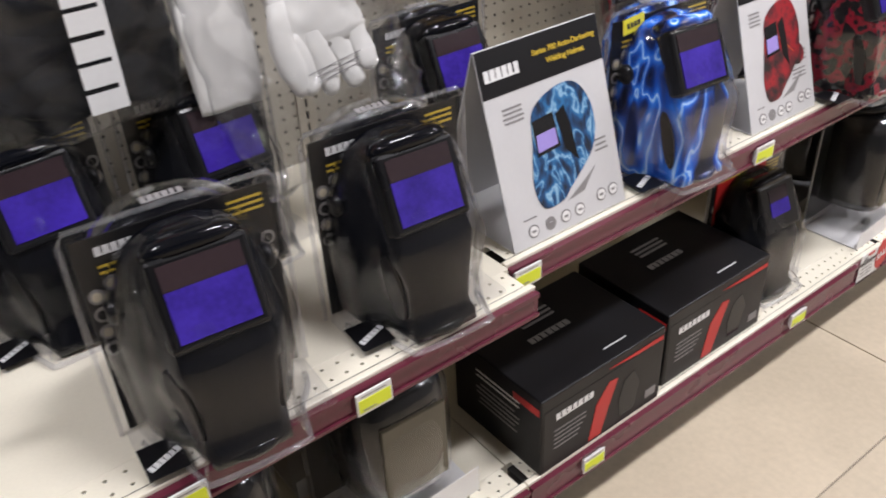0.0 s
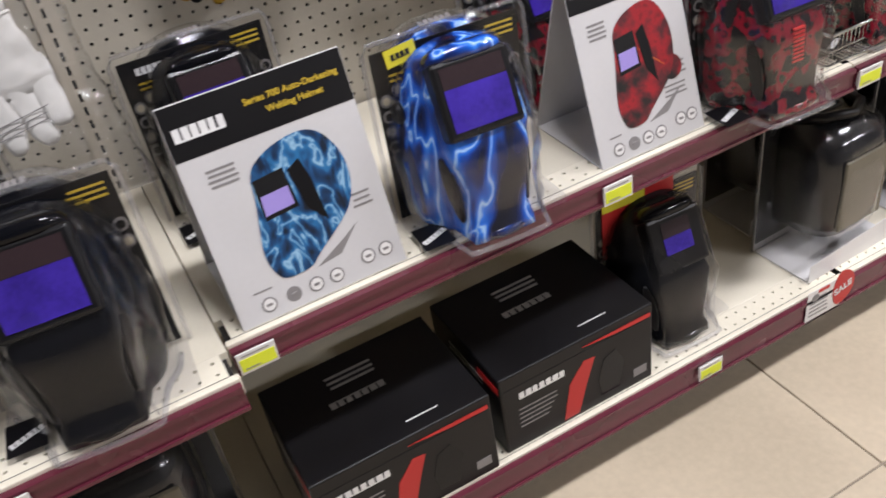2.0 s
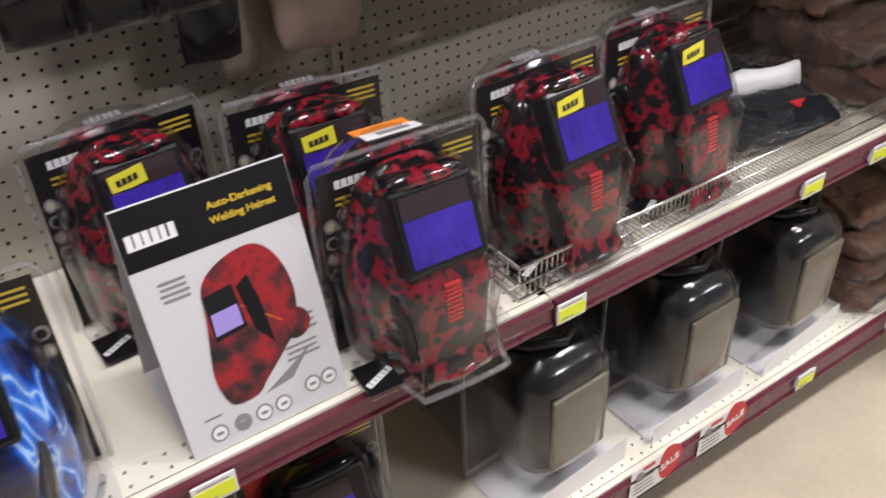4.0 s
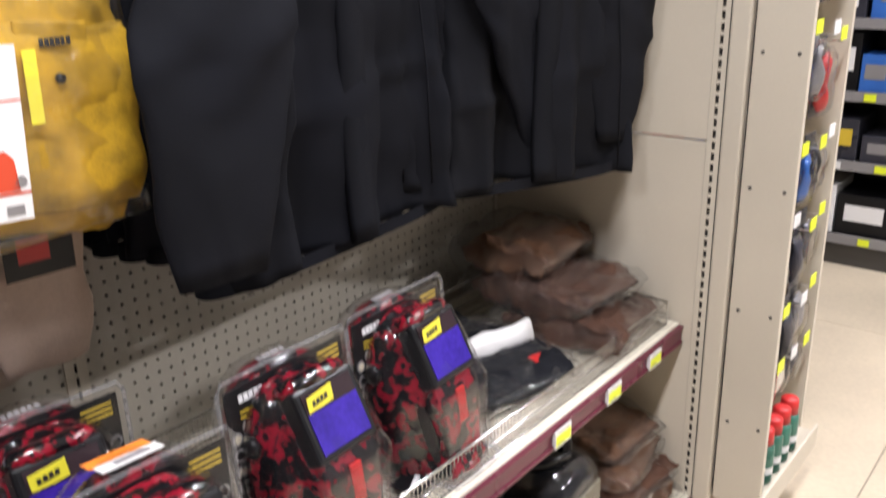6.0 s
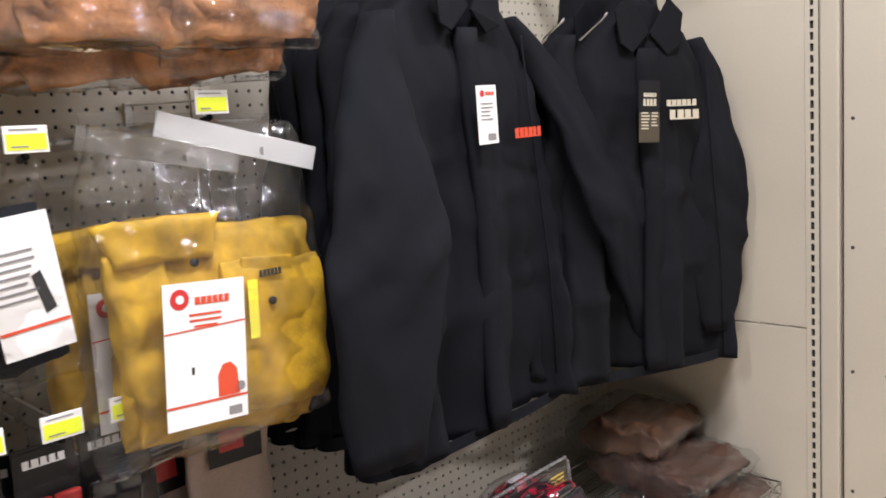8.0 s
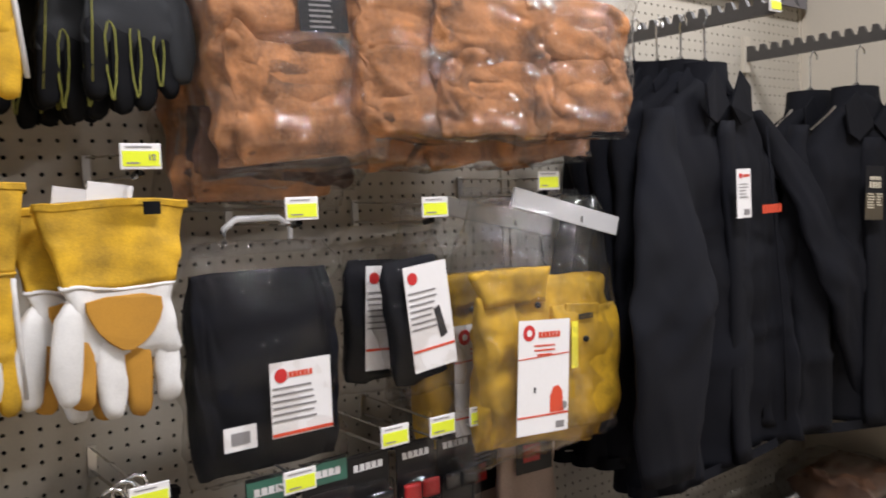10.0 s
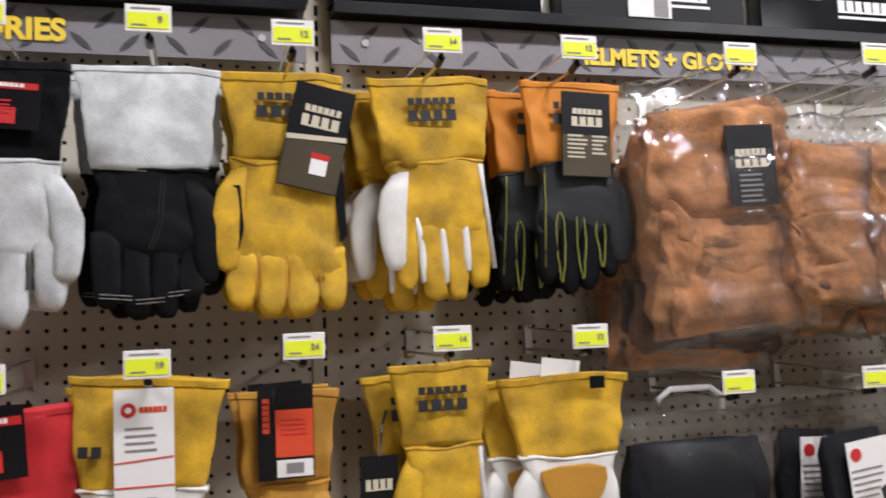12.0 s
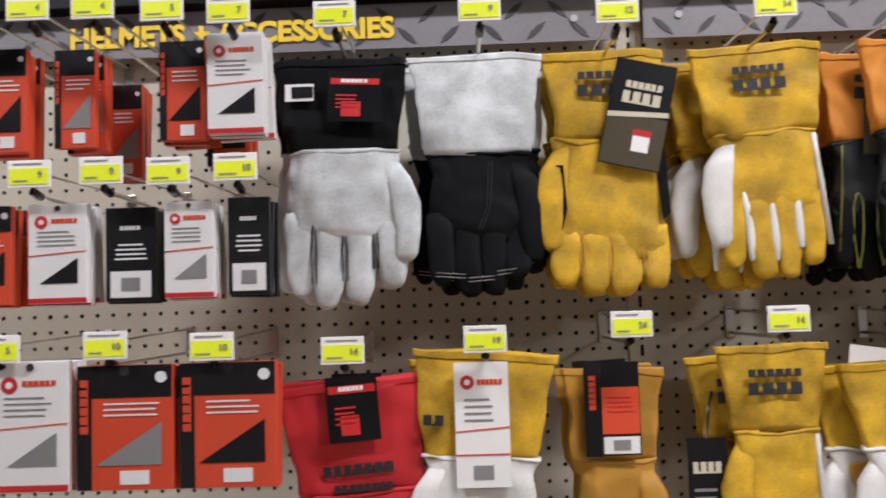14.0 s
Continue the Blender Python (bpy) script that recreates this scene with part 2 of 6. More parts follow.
def thing(name, m, label, category, group="", kind=""):
    ob = new(name)
    ob.empty_display_size = 0.05
    ob.matrix_world = m
    return tagged(ob, label, category, group, kind)


def boxed(x0, x1, y0, y1, z0, z1, bm=None):
    bm = bm or bmesh.new()
    mid, size = ((x0 + x1) / 2, (y0 + y1) / 2, (z0 + z1) / 2), (x1 - x0, y1 - y0, z1 - z0)
    bmesh.ops.create_cube(bm, size=1, matrix=Matrix.LocRotScale(mid, None, size))
    return bm


def turned(bm, m):
    bmesh.ops.transform(bm, matrix=m, verts=list(bm.verts))
    return bm


def loft(rings, bm=None, caps=True):
    """A skin over closed rings of points, all with the same count."""
    bm = bm or bmesh.new()
    rows = [[bm.verts.new(p) for p in ring] for ring in rings]
    n = len(rows[0])
    for a, b in zip(rows, rows[1:]):
        for k in range(n):
            bm.faces.new((a[k], a[(k + 1) % n], b[(k + 1) % n], b[k]))
    if caps:
        bm.faces.new(rows[0][::-1])
        bm.faces.new(rows[-1])
    return bm


def oval(cx, cy, cz, rx, ry, n=16, power=2.0):
    """A level ring, round or with squarer corners as power grows."""
    ring = []
    for k in range(n):
        a = 2 * math.pi * k / n
        c, s = math.cos(a), math.sin(a)
        ring.append(Vector((cx + rx * math.copysign(abs(c) ** (2 / power), c), cy + ry * math.copysign(abs(s) ** (2 / power), s), cz)))
    return ring


def crumple(bm, size, amount, seed=0.0, axis=None):
    """Uneven dents and swellings."""
    for v in bm.verts:
        d = noise.noise_vector(v.co / size + Vector((seed, seed * 1.7, -seed)))
        v.co += Vector(d) * amount if axis is None else Vector(axis) * d[0] * amount
    return bm


def rod(points, r, n=6, bm=None):
    """A wire or tube through the points."""
    bm = bm or bmesh.new()
    points = [Vector(p) for p in points]
    rings = []
    for k, p in enumerate(points):
        d = (points[min(k + 1, len(points) - 1)] - points[max(k - 1, 0)]).normalized()
        side = d.orthogonal().normalized() if abs(d.z) > 0.9 else d.cross(Vector((0, 0, 1))).normalized()
        up = d.cross(side)
        rings.append([p + r * (math.cos(2 * math.pi * j / n) * side + math.sin(2 * math.pi * j / n) * up) for j in range(n)])
    return loft(rings, bm)


def sheet(x, z, w, h, y=0.0):
    """One face of thin film, upright at y."""
    bm = bmesh.new()
    bm.faces.new([bm.verts.new((x + sx * w / 2, y, z + sz * h / 2)) for sx, sz in ((-1, -1), (1, -1), (1, 1), (-1, 1))])
    return bm


def plate(x, z, w, h, y=0.0, thick=0.0008, bm=None):
    """A thin upright plate, its front at y."""
    return boxed(x - w / 2, x + w / 2, y, y + thick, z - h / 2, z + h / 2, bm)


def disc(x, z, r, y=0.0, thick=0.0008, n=16, bm=None):
    return loft([[Vector((x + r * math.cos(2 * math.pi * k / n), yy, z + r * math.sin(2 * math.pi * k / n))) for k in range(n)] for yy in (y, y + thick)], bm)


def outline(points, y=0.0, thick=0.0008, bm=None):
    return loft([[Vector((px, yy, pz)) for px, pz in points] for yy in (y, y + thick)], bm)


def rounded(points, times=2):
    """Cuts the corners of a closed outline until it runs smoothly."""
    for _ in range(times):
        points = [(a[0] * f + b[0] * (1 - f), a[1] * f + b[1] * (1 - f)) for a, b in zip(points, points[1:] + points[:1]) for f in (0.75, 0.25)]
    return points


def bars(rows, x, z, w, pitch, h, y, align=0.0, seed=1, bm=None):
    """Lines of small print as plain bars."""
    rnd = random.Random(seed)
    bm = bm or bmesh.new()
    for k in range(rows):
        ww = w * rnd.uniform(0.7, 1.0)
        plate(x + align * (w - ww) / 2, z - k * pitch, ww, h, y, 0.0004, bm)
    return bm


def blocks(count, x, z, w, h, y, bm=None, seed=2):
    """A brand mark as one plain bar of upright blocks on a thin foot."""
    rnd = random.Random(seed * 31 + count)
    step, top, foot, low = w / count, z + h * 0.43, z - h * 0.30, z - h * 0.43
    over = []
    for k in range(count):
        x0 = x - w / 2 + k * step
        x1 = x0 + step * rnd.uniform(0.68, 0.84)
        over += [(x0, top), (x1, top)]
        if k < count - 1:
            over += [(x1, foot), (x0 + step, foot)]
    return outline(over + [(over[-1][0], low), (over[0][0], low)], y, 0.0004, bm)


def text_mesh(words, height, m, material, parent, name="lettering", extrude=0.0004, align="CENTER", bold=0.025):
    curve = bpy.data.curves.new(name, "FONT")
    curve.body, curve.size, curve.extrude, curve.align_x = words, height / 0.72, extrude, align
    curve.offset = height * bold
    tmp = bpy.data.objects.new(name, curve)
    scene.collection.objects.link(tmp)
    bpy.context.view_layer.update()
    me = bpy.data.meshes.new_from_object(tmp)
    bpy.data.objects.remove(tmp)
    me.transform(m @ pose(0, 0, 0, 90, 0, 0))
    me.materials.append(material)
    ob = new(name, me)
    ob.parent = parent
    return ob


def perforated(name, nx, nz, pitch, origin, u, v, hole, depth, material, parent=None, slot=None):
    """A sheet of cells of the pitch, each with a real hole; u and v span it. slot: half sizes of a square hole."""
    verts, faces = [], []
    n = 4 if slot else 8
    inner = [(-slot[0], -slot[1]), (slot[0], -slot[1]), (slot[0], slot[1]), (-slot[0], slot[1])] if slot else [(hole * math.cos(math.radians(22.5 + 45 * k)), hole * math.sin(math.radians(22.5 + 45 * k))) for k in range(8)]
    px, pz = pitch
    outer = [(-px / 2, -pz / 2), (px / 2, -pz / 2), (px / 2, pz / 2), (-px / 2, pz / 2)] if slot else [(px / 2, pz / 4), (px / 4, pz / 2), (-px / 4, pz / 2), (-px / 2, pz / 4), (-px / 2, -pz / 4), (-px / 4, -pz / 2), (px / 4, -pz / 2), (px / 2, -pz / 4)]
    corners = [] if slot else [(px / 2, pz / 2), (-px / 2, pz / 2), (-px / 2, -pz / 2), (px / 2, -pz / 2)]
    u, v, origin = Vector(u), Vector(v), Vector(origin)
    w = u.cross(v) * -depth
    for i in range(nx):
        for j in range(nz):
            c = origin + u * (i + 0.5) * px + v * (j + 0.5) * pz
            b = len(verts)
            verts += [c + u * a + v * d for a, d in outer] + [c + u * a + v * d for a, d in inner] + [c + u * a + v * d + w for a, d in inner]
            for k in range(n):
                l = (k + 1) % n
                faces.append((b + k, b + l, b + n + l, b + n + k))
                faces.append((b + n + k, b + n + l, b + 2 * n + l, b + 2 * n + k))
            if corners:
                e = len(verts)
                verts += [c + u * a + v * d for a, d in corners]
                for q, k in enumerate((0, 2, 4, 6)):
                    faces.append((b + k, e + q, b + k + 1))
    me = bpy.data.meshes.new(name)
    me.from_pydata([tuple(p) for p in verts], [], faces)
    bm = bmesh.new()
    bm.from_mesh(me)
    bmesh.ops.remove_doubles(bm, verts=list(bm.verts), dist=0.0001)
    bm.to_mesh(me)
    bm.free()
    me.materials.append(material)
    ob = new(name, me)
    if parent:
        ob.parent = parent
    return ob


# ---- large structure ----
FACE = 1.33                      # front of the pegboard
POSTS = (-1.738, -0.519, 0.70, 1.919, 3.138)

floor = tagged(new("floor"), "sealed tan concrete shop floor with sawn joints", "floor", kind="structure")
part("floor_bed", boxed(-4.5, 10.5, -5.0, 5.0, -0.12, -0.004), JOINT, floor)
XJ, YJ = (-4.5, -1.30, 1.755, 4.81, 7.8, 10.5), (-5.0, -2.6, 0.437, 3.5, 5.0)
for xa, xb in zip(XJ, XJ[1:]):
    for ya, yb in zip(YJ, YJ[1:]):
        part("slab", boxed(xa + 0.002, xb - 0.002, ya + 0.002, yb - 0.002, -0.1, 0.0), CONCRETE, floor, bevel=0.002)

# unseen walls and ceiling, added to close the room and limit the fill
for nm, b in (("wall_north", (-4.5, 10.5, 4.9, 5.0, 0, 4.6)), ("wall_south", (-4.5, 10.5, -5.0, -4.9, 0, 4.6)), ("wall_west", (-4.6, -4.5, -5, 5, 0, 4.6)), ("wall_east", (10.5, 10.6, -5, 5, 0, 4.6))):
    tagged(part(nm, boxed(*b), WALL_PAINT), "plain grey wall added out of view to close the shop", "wall", kind="structure")
tagged(part("ceiling", boxed(-4.6, 10.6, -5, 5, 4.6, 4.7), WHITE_PAINT), "plain grey ceiling added out of view to close the shop", "ceiling", kind="structure")
for lx, ly, _ in CEILING_LAMPS:
    th = thing("ceiling_lamp", pose(lx, ly, 3.71), "long strip lamp added out of view under the ceiling", "lamp", "ceiling strip lamps")
    part("lamp_body", boxed(-0.5, 0.5, -0.12, 0.12, 0.0, 0.07), WHITE_PAINT, th, bevel=0.01)
    for sx in (-0.4, 0.4):
        part("suspension_rod", rod([(sx, 0, 0.06), (sx, 0, 0.895)], 0.006), STEEL, th)

wall_back = tagged(new("wall_back"), "tan pegboard back of a shop shelving run", "pegboard", kind="structure")
# dark sheet that paints the shade seen through the peg holes
part("backing", boxed(-1.76, 3.15, FACE + 0.016, FACE + 0.04, 0.0, 2.62), RECESS_SHADE, wall_back)
part("pegboard_panel", boxed(POSTS[0] + 0.012, POSTS[1] - 0.012, FACE, FACE + 0.005, 0.17, 2.6), PEG, wall_back)
for xa in POSTS[1:-1]:
    perforated("pegboard_panel", 47, 78, (0.0254, 0.0254), (xa + 0.0128, FACE, 0.19), (1, 0, 0), (0, 0, 1), 0.0036, 0.004, PEG, wall_back)
    part("upper_panel", boxed(xa + 0.0128, xa + 1.2066, FACE, FACE + 0.005, 2.1712, 2.6), PEG, wall_back)
    part("lower_panel", boxed(xa + 0.0128, xa + 1.2066, FACE, FACE + 0.005, 0.10, 0.19), PEG, wall_back)
for xp in POSTS:
    perforated("slotted_upright", 1, 96, (0.0244, 0.0254), (xp - 0.0122, FACE - 0.004, 0.16), (1, 0, 0), (0, 0, 1), 0, 0.004, CREAM, wall_back, slot=(0.0028, 0.0088))
    for sx in (-1, 1):
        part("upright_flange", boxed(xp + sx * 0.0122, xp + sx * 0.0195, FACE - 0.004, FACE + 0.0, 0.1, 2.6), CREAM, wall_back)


# shelves
def gondola_shelf(x0, x1, y0, ztop, rail, label):
    th = thing("gondola_shelf", pose(0, 0, 0), label, "shelf", "shelves of the shelving run")
    n = int((x1 - x0) / 0.0254)
    a = (x1 - x0 - n * 0.0254) / 2
    perforated("perforated_edge", n, 2, (0.0254, 0.0254), (x0 + a, y0 + 0.012, ztop), (1, 0, 0), (0, 1, 0), 0.003, 0.004, SHELF_CREAM, th)
    part("front_lip", boxed(x0, x1, y0, y0 + 0.0118, ztop - 0.03, ztop), SHELF_CREAM, th, bevel=0.002)
    part("top_sheet", boxed(x0, x1, y0 + 0.063, FACE - 0.006, ztop - 0.03, ztop), SHELF_CREAM, th, bevel=0.0015)
    # near-black sheet: the shade under the shelf edge, put in as colour
    part("underside", boxed(x0 + 0.004, x1 - 0.004, y0 + 0.012, y0 + 0.063, ztop - 0.03, ztop - 0.012), RECESS_SHADE, th)
    zb, zt = ztop - rail, ztop - 0.006
    section = ((-0.0004, zb), (-0.012, zb), (-0.012, zb + 0.006), (-0.008, zb + 0.006), (-0.008, zt - 0.008), (-0.012, zt - 0.008), (-0.012, zt), (-0.0004, zt))
    part("label_rail", loft([[Vector((xx, y0 + a, b)) for a, b in section] for xx in (x0 + 0.002, x1 - 0.002)]), MAROON, th, "dark maroon price rail")
    return th


for k, (xa, xb) in enumerate(zip(POSTS, POSTS[1:])):
    xl, xr = xa + 0.036, xb + (0.034, 0.034, 0.034, -0.012)[k]
    gondola_shelf(xl, xr, 0.787 if k > 1 else 0.715, 0.64, 0.050, "cream steel shelf with a maroon price rail")
    gondola_shelf(xl, xr, 0.728, 0.175, 0.068, "cream steel base shelf with a maroon price rail")
    th = thing("kick_plate", pose(0, 0, 0), "dark recessed kick plate under the base shelf", "kick plate", "kick plates")
    part("plate", boxed(xl, xr, 0.80, 0.815, 0.0, 0.145), SHELF_DARK, th)
    for zz in (0.56,):
        for xx in (xl + 0.012, xr - 0.012):
            part("bracket", outline([(0.82, zz + 0.05), (1.32, zz + 0.05), (1.32, zz - 0.06), (1.2, zz - 0.02)], -0.002, 0.004), CREAM, th).matrix_basis = Matrix.Translation((xx, 0, 0)) @ pose(0, 0, 0, 0, 0, 90)

# closing end of the run
end = tagged(new("end_panel"), "cream steel end panel closing the shelving run", "panel", kind="structure")
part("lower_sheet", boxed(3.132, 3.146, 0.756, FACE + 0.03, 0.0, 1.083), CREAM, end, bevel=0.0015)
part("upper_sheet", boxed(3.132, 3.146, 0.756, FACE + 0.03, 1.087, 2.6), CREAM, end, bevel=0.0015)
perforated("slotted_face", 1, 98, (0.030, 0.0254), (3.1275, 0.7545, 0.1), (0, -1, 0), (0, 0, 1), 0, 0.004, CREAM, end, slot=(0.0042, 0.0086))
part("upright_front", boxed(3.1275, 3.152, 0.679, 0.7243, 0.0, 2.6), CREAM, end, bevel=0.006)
# dark core that paints the shade behind the upright's slots
part("upright_core", boxed(3.133, 3.152, 0.7245, 0.7545, 0.0, 2.6), RECESS_SHADE, end)
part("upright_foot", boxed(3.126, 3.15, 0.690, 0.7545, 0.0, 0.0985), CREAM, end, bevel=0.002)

# sign band and black cartons above
bands = tagged(new("sign_band"), "grey tread-plate printed sign band with yellow lettering", "sign band", kind="structure")
for xa, words, tx in zip(POSTS[1:-1], ("HELMETS + ACCESSORIES", "HELMETS + GLOVES", "HELMETS + JACKETS"), (0.067, 1.32, 2.53)):
    y = FACE - 0.03
    part("band", boxed(xa + 0.02, xa + 1.199, y, y + 0.004, 2.160, 2.232), BAND_GREY, bands)
    rnd, bm = random.Random(int(xa * 10) + 50), bmesh.new()
    for c in range(17):
        for r in range(2):
            cx, cz, s = xa + 0.05 + c * 0.068 + r * 0.034, 2.179 + r * 0.034, (1 if (c + r) % 2 else -1)
            ca, sa = math.cos(0.75 * s), math.sin(0.75 * s)
            pts = [(-0.021, 0), (-0.008, 0.0046), (0.008, 0.0046), (0.021, 0), (0.008, -0.0046), (-0.008, -0.0046)]
            outline([(cx + ca * px - sa * pz, cz + sa * px + ca * pz) for px, pz in pts], y - 0.0012, 0.0014, bm)
    tagged(part("tread_mark", bm, BAND_DARK, bands), kind="stuff")
    text_mesh(words, 0.033 if "ACC" in words else 0.0295, pose(tx, y - 0.0025, 2.178), SIGN_YELLOW, bands, bold=0.055)
    for rx in (xa + 0.075, xa + 1.13):
        part("rivet", disc(rx, 2.196, 0.006, y - 0.003, 0.003, 12), WHITE_PAINT, bands)
for xa in POSTS[:-1]:
    th = thing("top_shelf", pose(0, 0, 0), "thin dark steel top shelf above the sign band", "shelf", "top shelves")
    part("sheet", boxed(xa + 0.022, xa + 1.197, 1.278, FACE - 0.005, 2.238, 2.252), BLACK_PLASTIC, th, bevel=0.002)
    part("front_lip", boxed(xa + 0.022, xa + 1.197, 1.2735, 1.2775, 2.236, 2.256), BLACK_PLASTIC, th, bevel=0.001)


def carton(x0, x1, z1, seed):
    th = thing("black_carton", pose(0, 0, 2.252), "glossy black carton with a white mark on the top shelf", "carton", "black cartons on the top shelf")
    part("body", boxed(x0, x1, 1.284, FACE - 0.012, 0, z1), GLOSS_BLACK if seed % 2 else MATT_BLACK, th, bevel=0.003)
    part("brand_mark", blocks(6, (x0 + x1) / 2 + 0.05, 0.055, 0.12, 0.028, 1.2828, seed=seed), WHITE_INK, th, "white block mark")
    part("underline", plate((x0 + x1) / 2 + 0.05, 0.034, 0.12, 0.005, 1.2828), WHITE_INK, th)
    part("small_print", bars(3, x0 + 0.09, 0.09, 0.1, 0.012, 0.004, 1.2828, seed=seed), GREY_INK, th)


rr = random.Random(4)
th = thing("carton_label", pose(1.285, 1.2815, 2.262), "white printed label stuck on a black carton", "label")
part("paper", plate(0, 0.055, 0.085, 0.11, 0, 0.0008), WHITE_CARD, th)
part("printed_box", plate(0.022, 0.022, 0.028, 0.04, -0.0008, 0.0005), GREY_INK, th)
part("small_print", bars(3, -0.015, 0.095, 0.04, 0.010, 0.003, -0.0008, -1, 3), GREY_INK, th)
for k in range(9):
    carton(-0.494 + k * 0.398 + 0.016, -0.494 + (k + 1) * 0.398 - 0.016, rr.uniform(0.26, 0.33), k)


# ---- hooks and price labels ----
def price_label(th, x, y, z, number="", w=0.054, h=0.034, rail=False):
    holder = part("label_holder", plate(x, z, w, h, y, 0.003), CLEAR if rail else WHITE_CARD, th, bevel=0.0008)
    part("price_label", plate(x, z - 0.003, w * 0.9, h * 0.58, y - 0.0008), LABEL_YELLOW, holder, "fluorescent yellow price label")
    part("print_line", bars(1, x - w * 0.16, z - h * 0.26, w * 0.4, 0.006, 0.002, y - 0.0014, -1, int(x * 100) % 50), GREY_INK, holder)
    part("print_head", bars(1, x, z + h * 0.36, w * 0.75, 0.005, 0.0015, y - 0.0008, -1, int(x * 77) % 50), GREY_INK, holder)
    if number:
        text_mesh(number, 0.0080, pose(x + w * 0.26, y - 0.0016, z - 0.005), GREY_INK, holder)


def peg_hook(x, y, z, number="", down=0.025):
    """A double wire hook whose price label stands at (x, y, z)."""
    th = thing("peg_hook", pose(0, 0, 0), "zinc wire peg hook with a yellow price label", "hook", "peg hooks")
    part("hook_wire", rod([(x, FACE, z - down), (x, y + 0.035, z - down), (x, y + 0.02, z - down + 0.004), (x, y + 0.012, z - down + 0.016)], 0.0024), STEEL, th)
    part("label_wire", rod([(x, FACE, z + 0.012), (x, y + 0.02, z + 0.004), (x, y + 0.004, z)], 0.0018), STEEL, th)
    part("hook_cap", rod([(x, y + 0.030, z - down), (x, y + 0.010, z - down + 0.004), (x, y + 0.006, z - down + 0.018)], 0.0055, 8), BLACK_PLASTIC, th, "black plastic hook cap", smooth=True)
    part("hook_plate", boxed(x - 0.007, x + 0.007, FACE - 0.004, FACE - 0.0005, z - down - 0.008, z + 0.016), STEEL, th, bevel=0.001)
    price_label(th, x, y, z, number)
    return th


def rail_label(x, y, z, tilt=0.0):
    th = thing("rail_price_label", pose(x, y, z, 0, tilt, 0), "yellow price label slid into the shelf rail", "price label", "rail price labels")
    price_label(th, 0, -0.0175, 0, w=0.058, h=0.038)
    part("label_back", plate(0, 0, 0.05, 0.03, -0.0145, 0.013), WHITE_CARD, th)


for lx in (0.77, 1.404, 1.984, 2.569, 2.775, 2.967, 0.42, 0.145):
    rail_label(lx, 0.787 if lx > 0.7 else 0.715, 0.612)
for lx in (0.895, 1.574, 2.62, 2.944):
    rail_label(lx, 0.728, 0.142)


def sale_tag(x, z, w=0.10):
    th = thing("sale_tag", pose(x, 0.716, z, 0, 0, 0), "white sale tag with a round red flag on the rail", "sale tag", "sale tags")
    part("tag_card", plate(0, 0, w, 0.085, 0, 0.001), WHITE_CARD, th)
    part("red_flag", outline([(0.045 + 0.036 * math.cos(a) * (1.1 if math.cos(a) > 0 else 0.6), 0.012 + 0.045 * math.sin(a)) for a in np.linspace(0, 2 * math.pi, 20)[:-1]], -0.0012, 0.001), RED_INK, th)
    text_mesh("SALE", 0.017, pose(0.052, -0.0022, 0.004, 0, -14, 0), WHITE_INK, th)
    part("small_print", bars(5, -0.012, 0.02, 0.06, 0.011, 0.0035, -0.0008, -1, 3), GREY_INK, th)
    part("picture", disc(-0.028, 0.022, 0.010, -0.0012), GREY_INK, th)
    part("red_heading", plate(-0.006, 0.036, 0.03, 0.008, -0.0012), RED_INK, th)


for sx in (1.885, 2.16, 2.345):
    sale_tag(sx, 0.150)


def creased(bm, seed, depth, across=9.0, along=3.5):
    """Sharp folds that run down the cloth."""
    for v in bm.verts:
        p = Vector((v.co.x * across + v.co.z * 2.0, v.co.z * along, v.co.y * 4)) + Vector((seed, 0, seed * 0.6))
        ridge = max(0.0, 1 - 2.6 * abs(noise.noise(p))) - 0.7 * max(0.0, 1 - 3.0 * abs(noise.noise(p * 1.9)))
        v.co.y += math.copysign(depth * ridge, v.co.y)
    return bm


# ---- gloves ----
def limb(points, n=16):
    """A soft tube from rows of x, y, z, half width, half depth; its ends are rounded off."""
    rings = []
    for k, (x, y, z, rx, ry) in enumerate(points):
        rings.append(oval(x, y, z, rx, ry, n, 3.0))
    x, y, z, rx, ry = points[-1]
    step = -1 if points[-1][2] < points[-2][2] else 1
    for f, d in ((0.8, 0.55), (0.45, 0.9)):
        rings.append(oval(x, y, z + step * d * rx * 0.8, rx * f, ry * f, n, 2.0))
    return loft(rings)


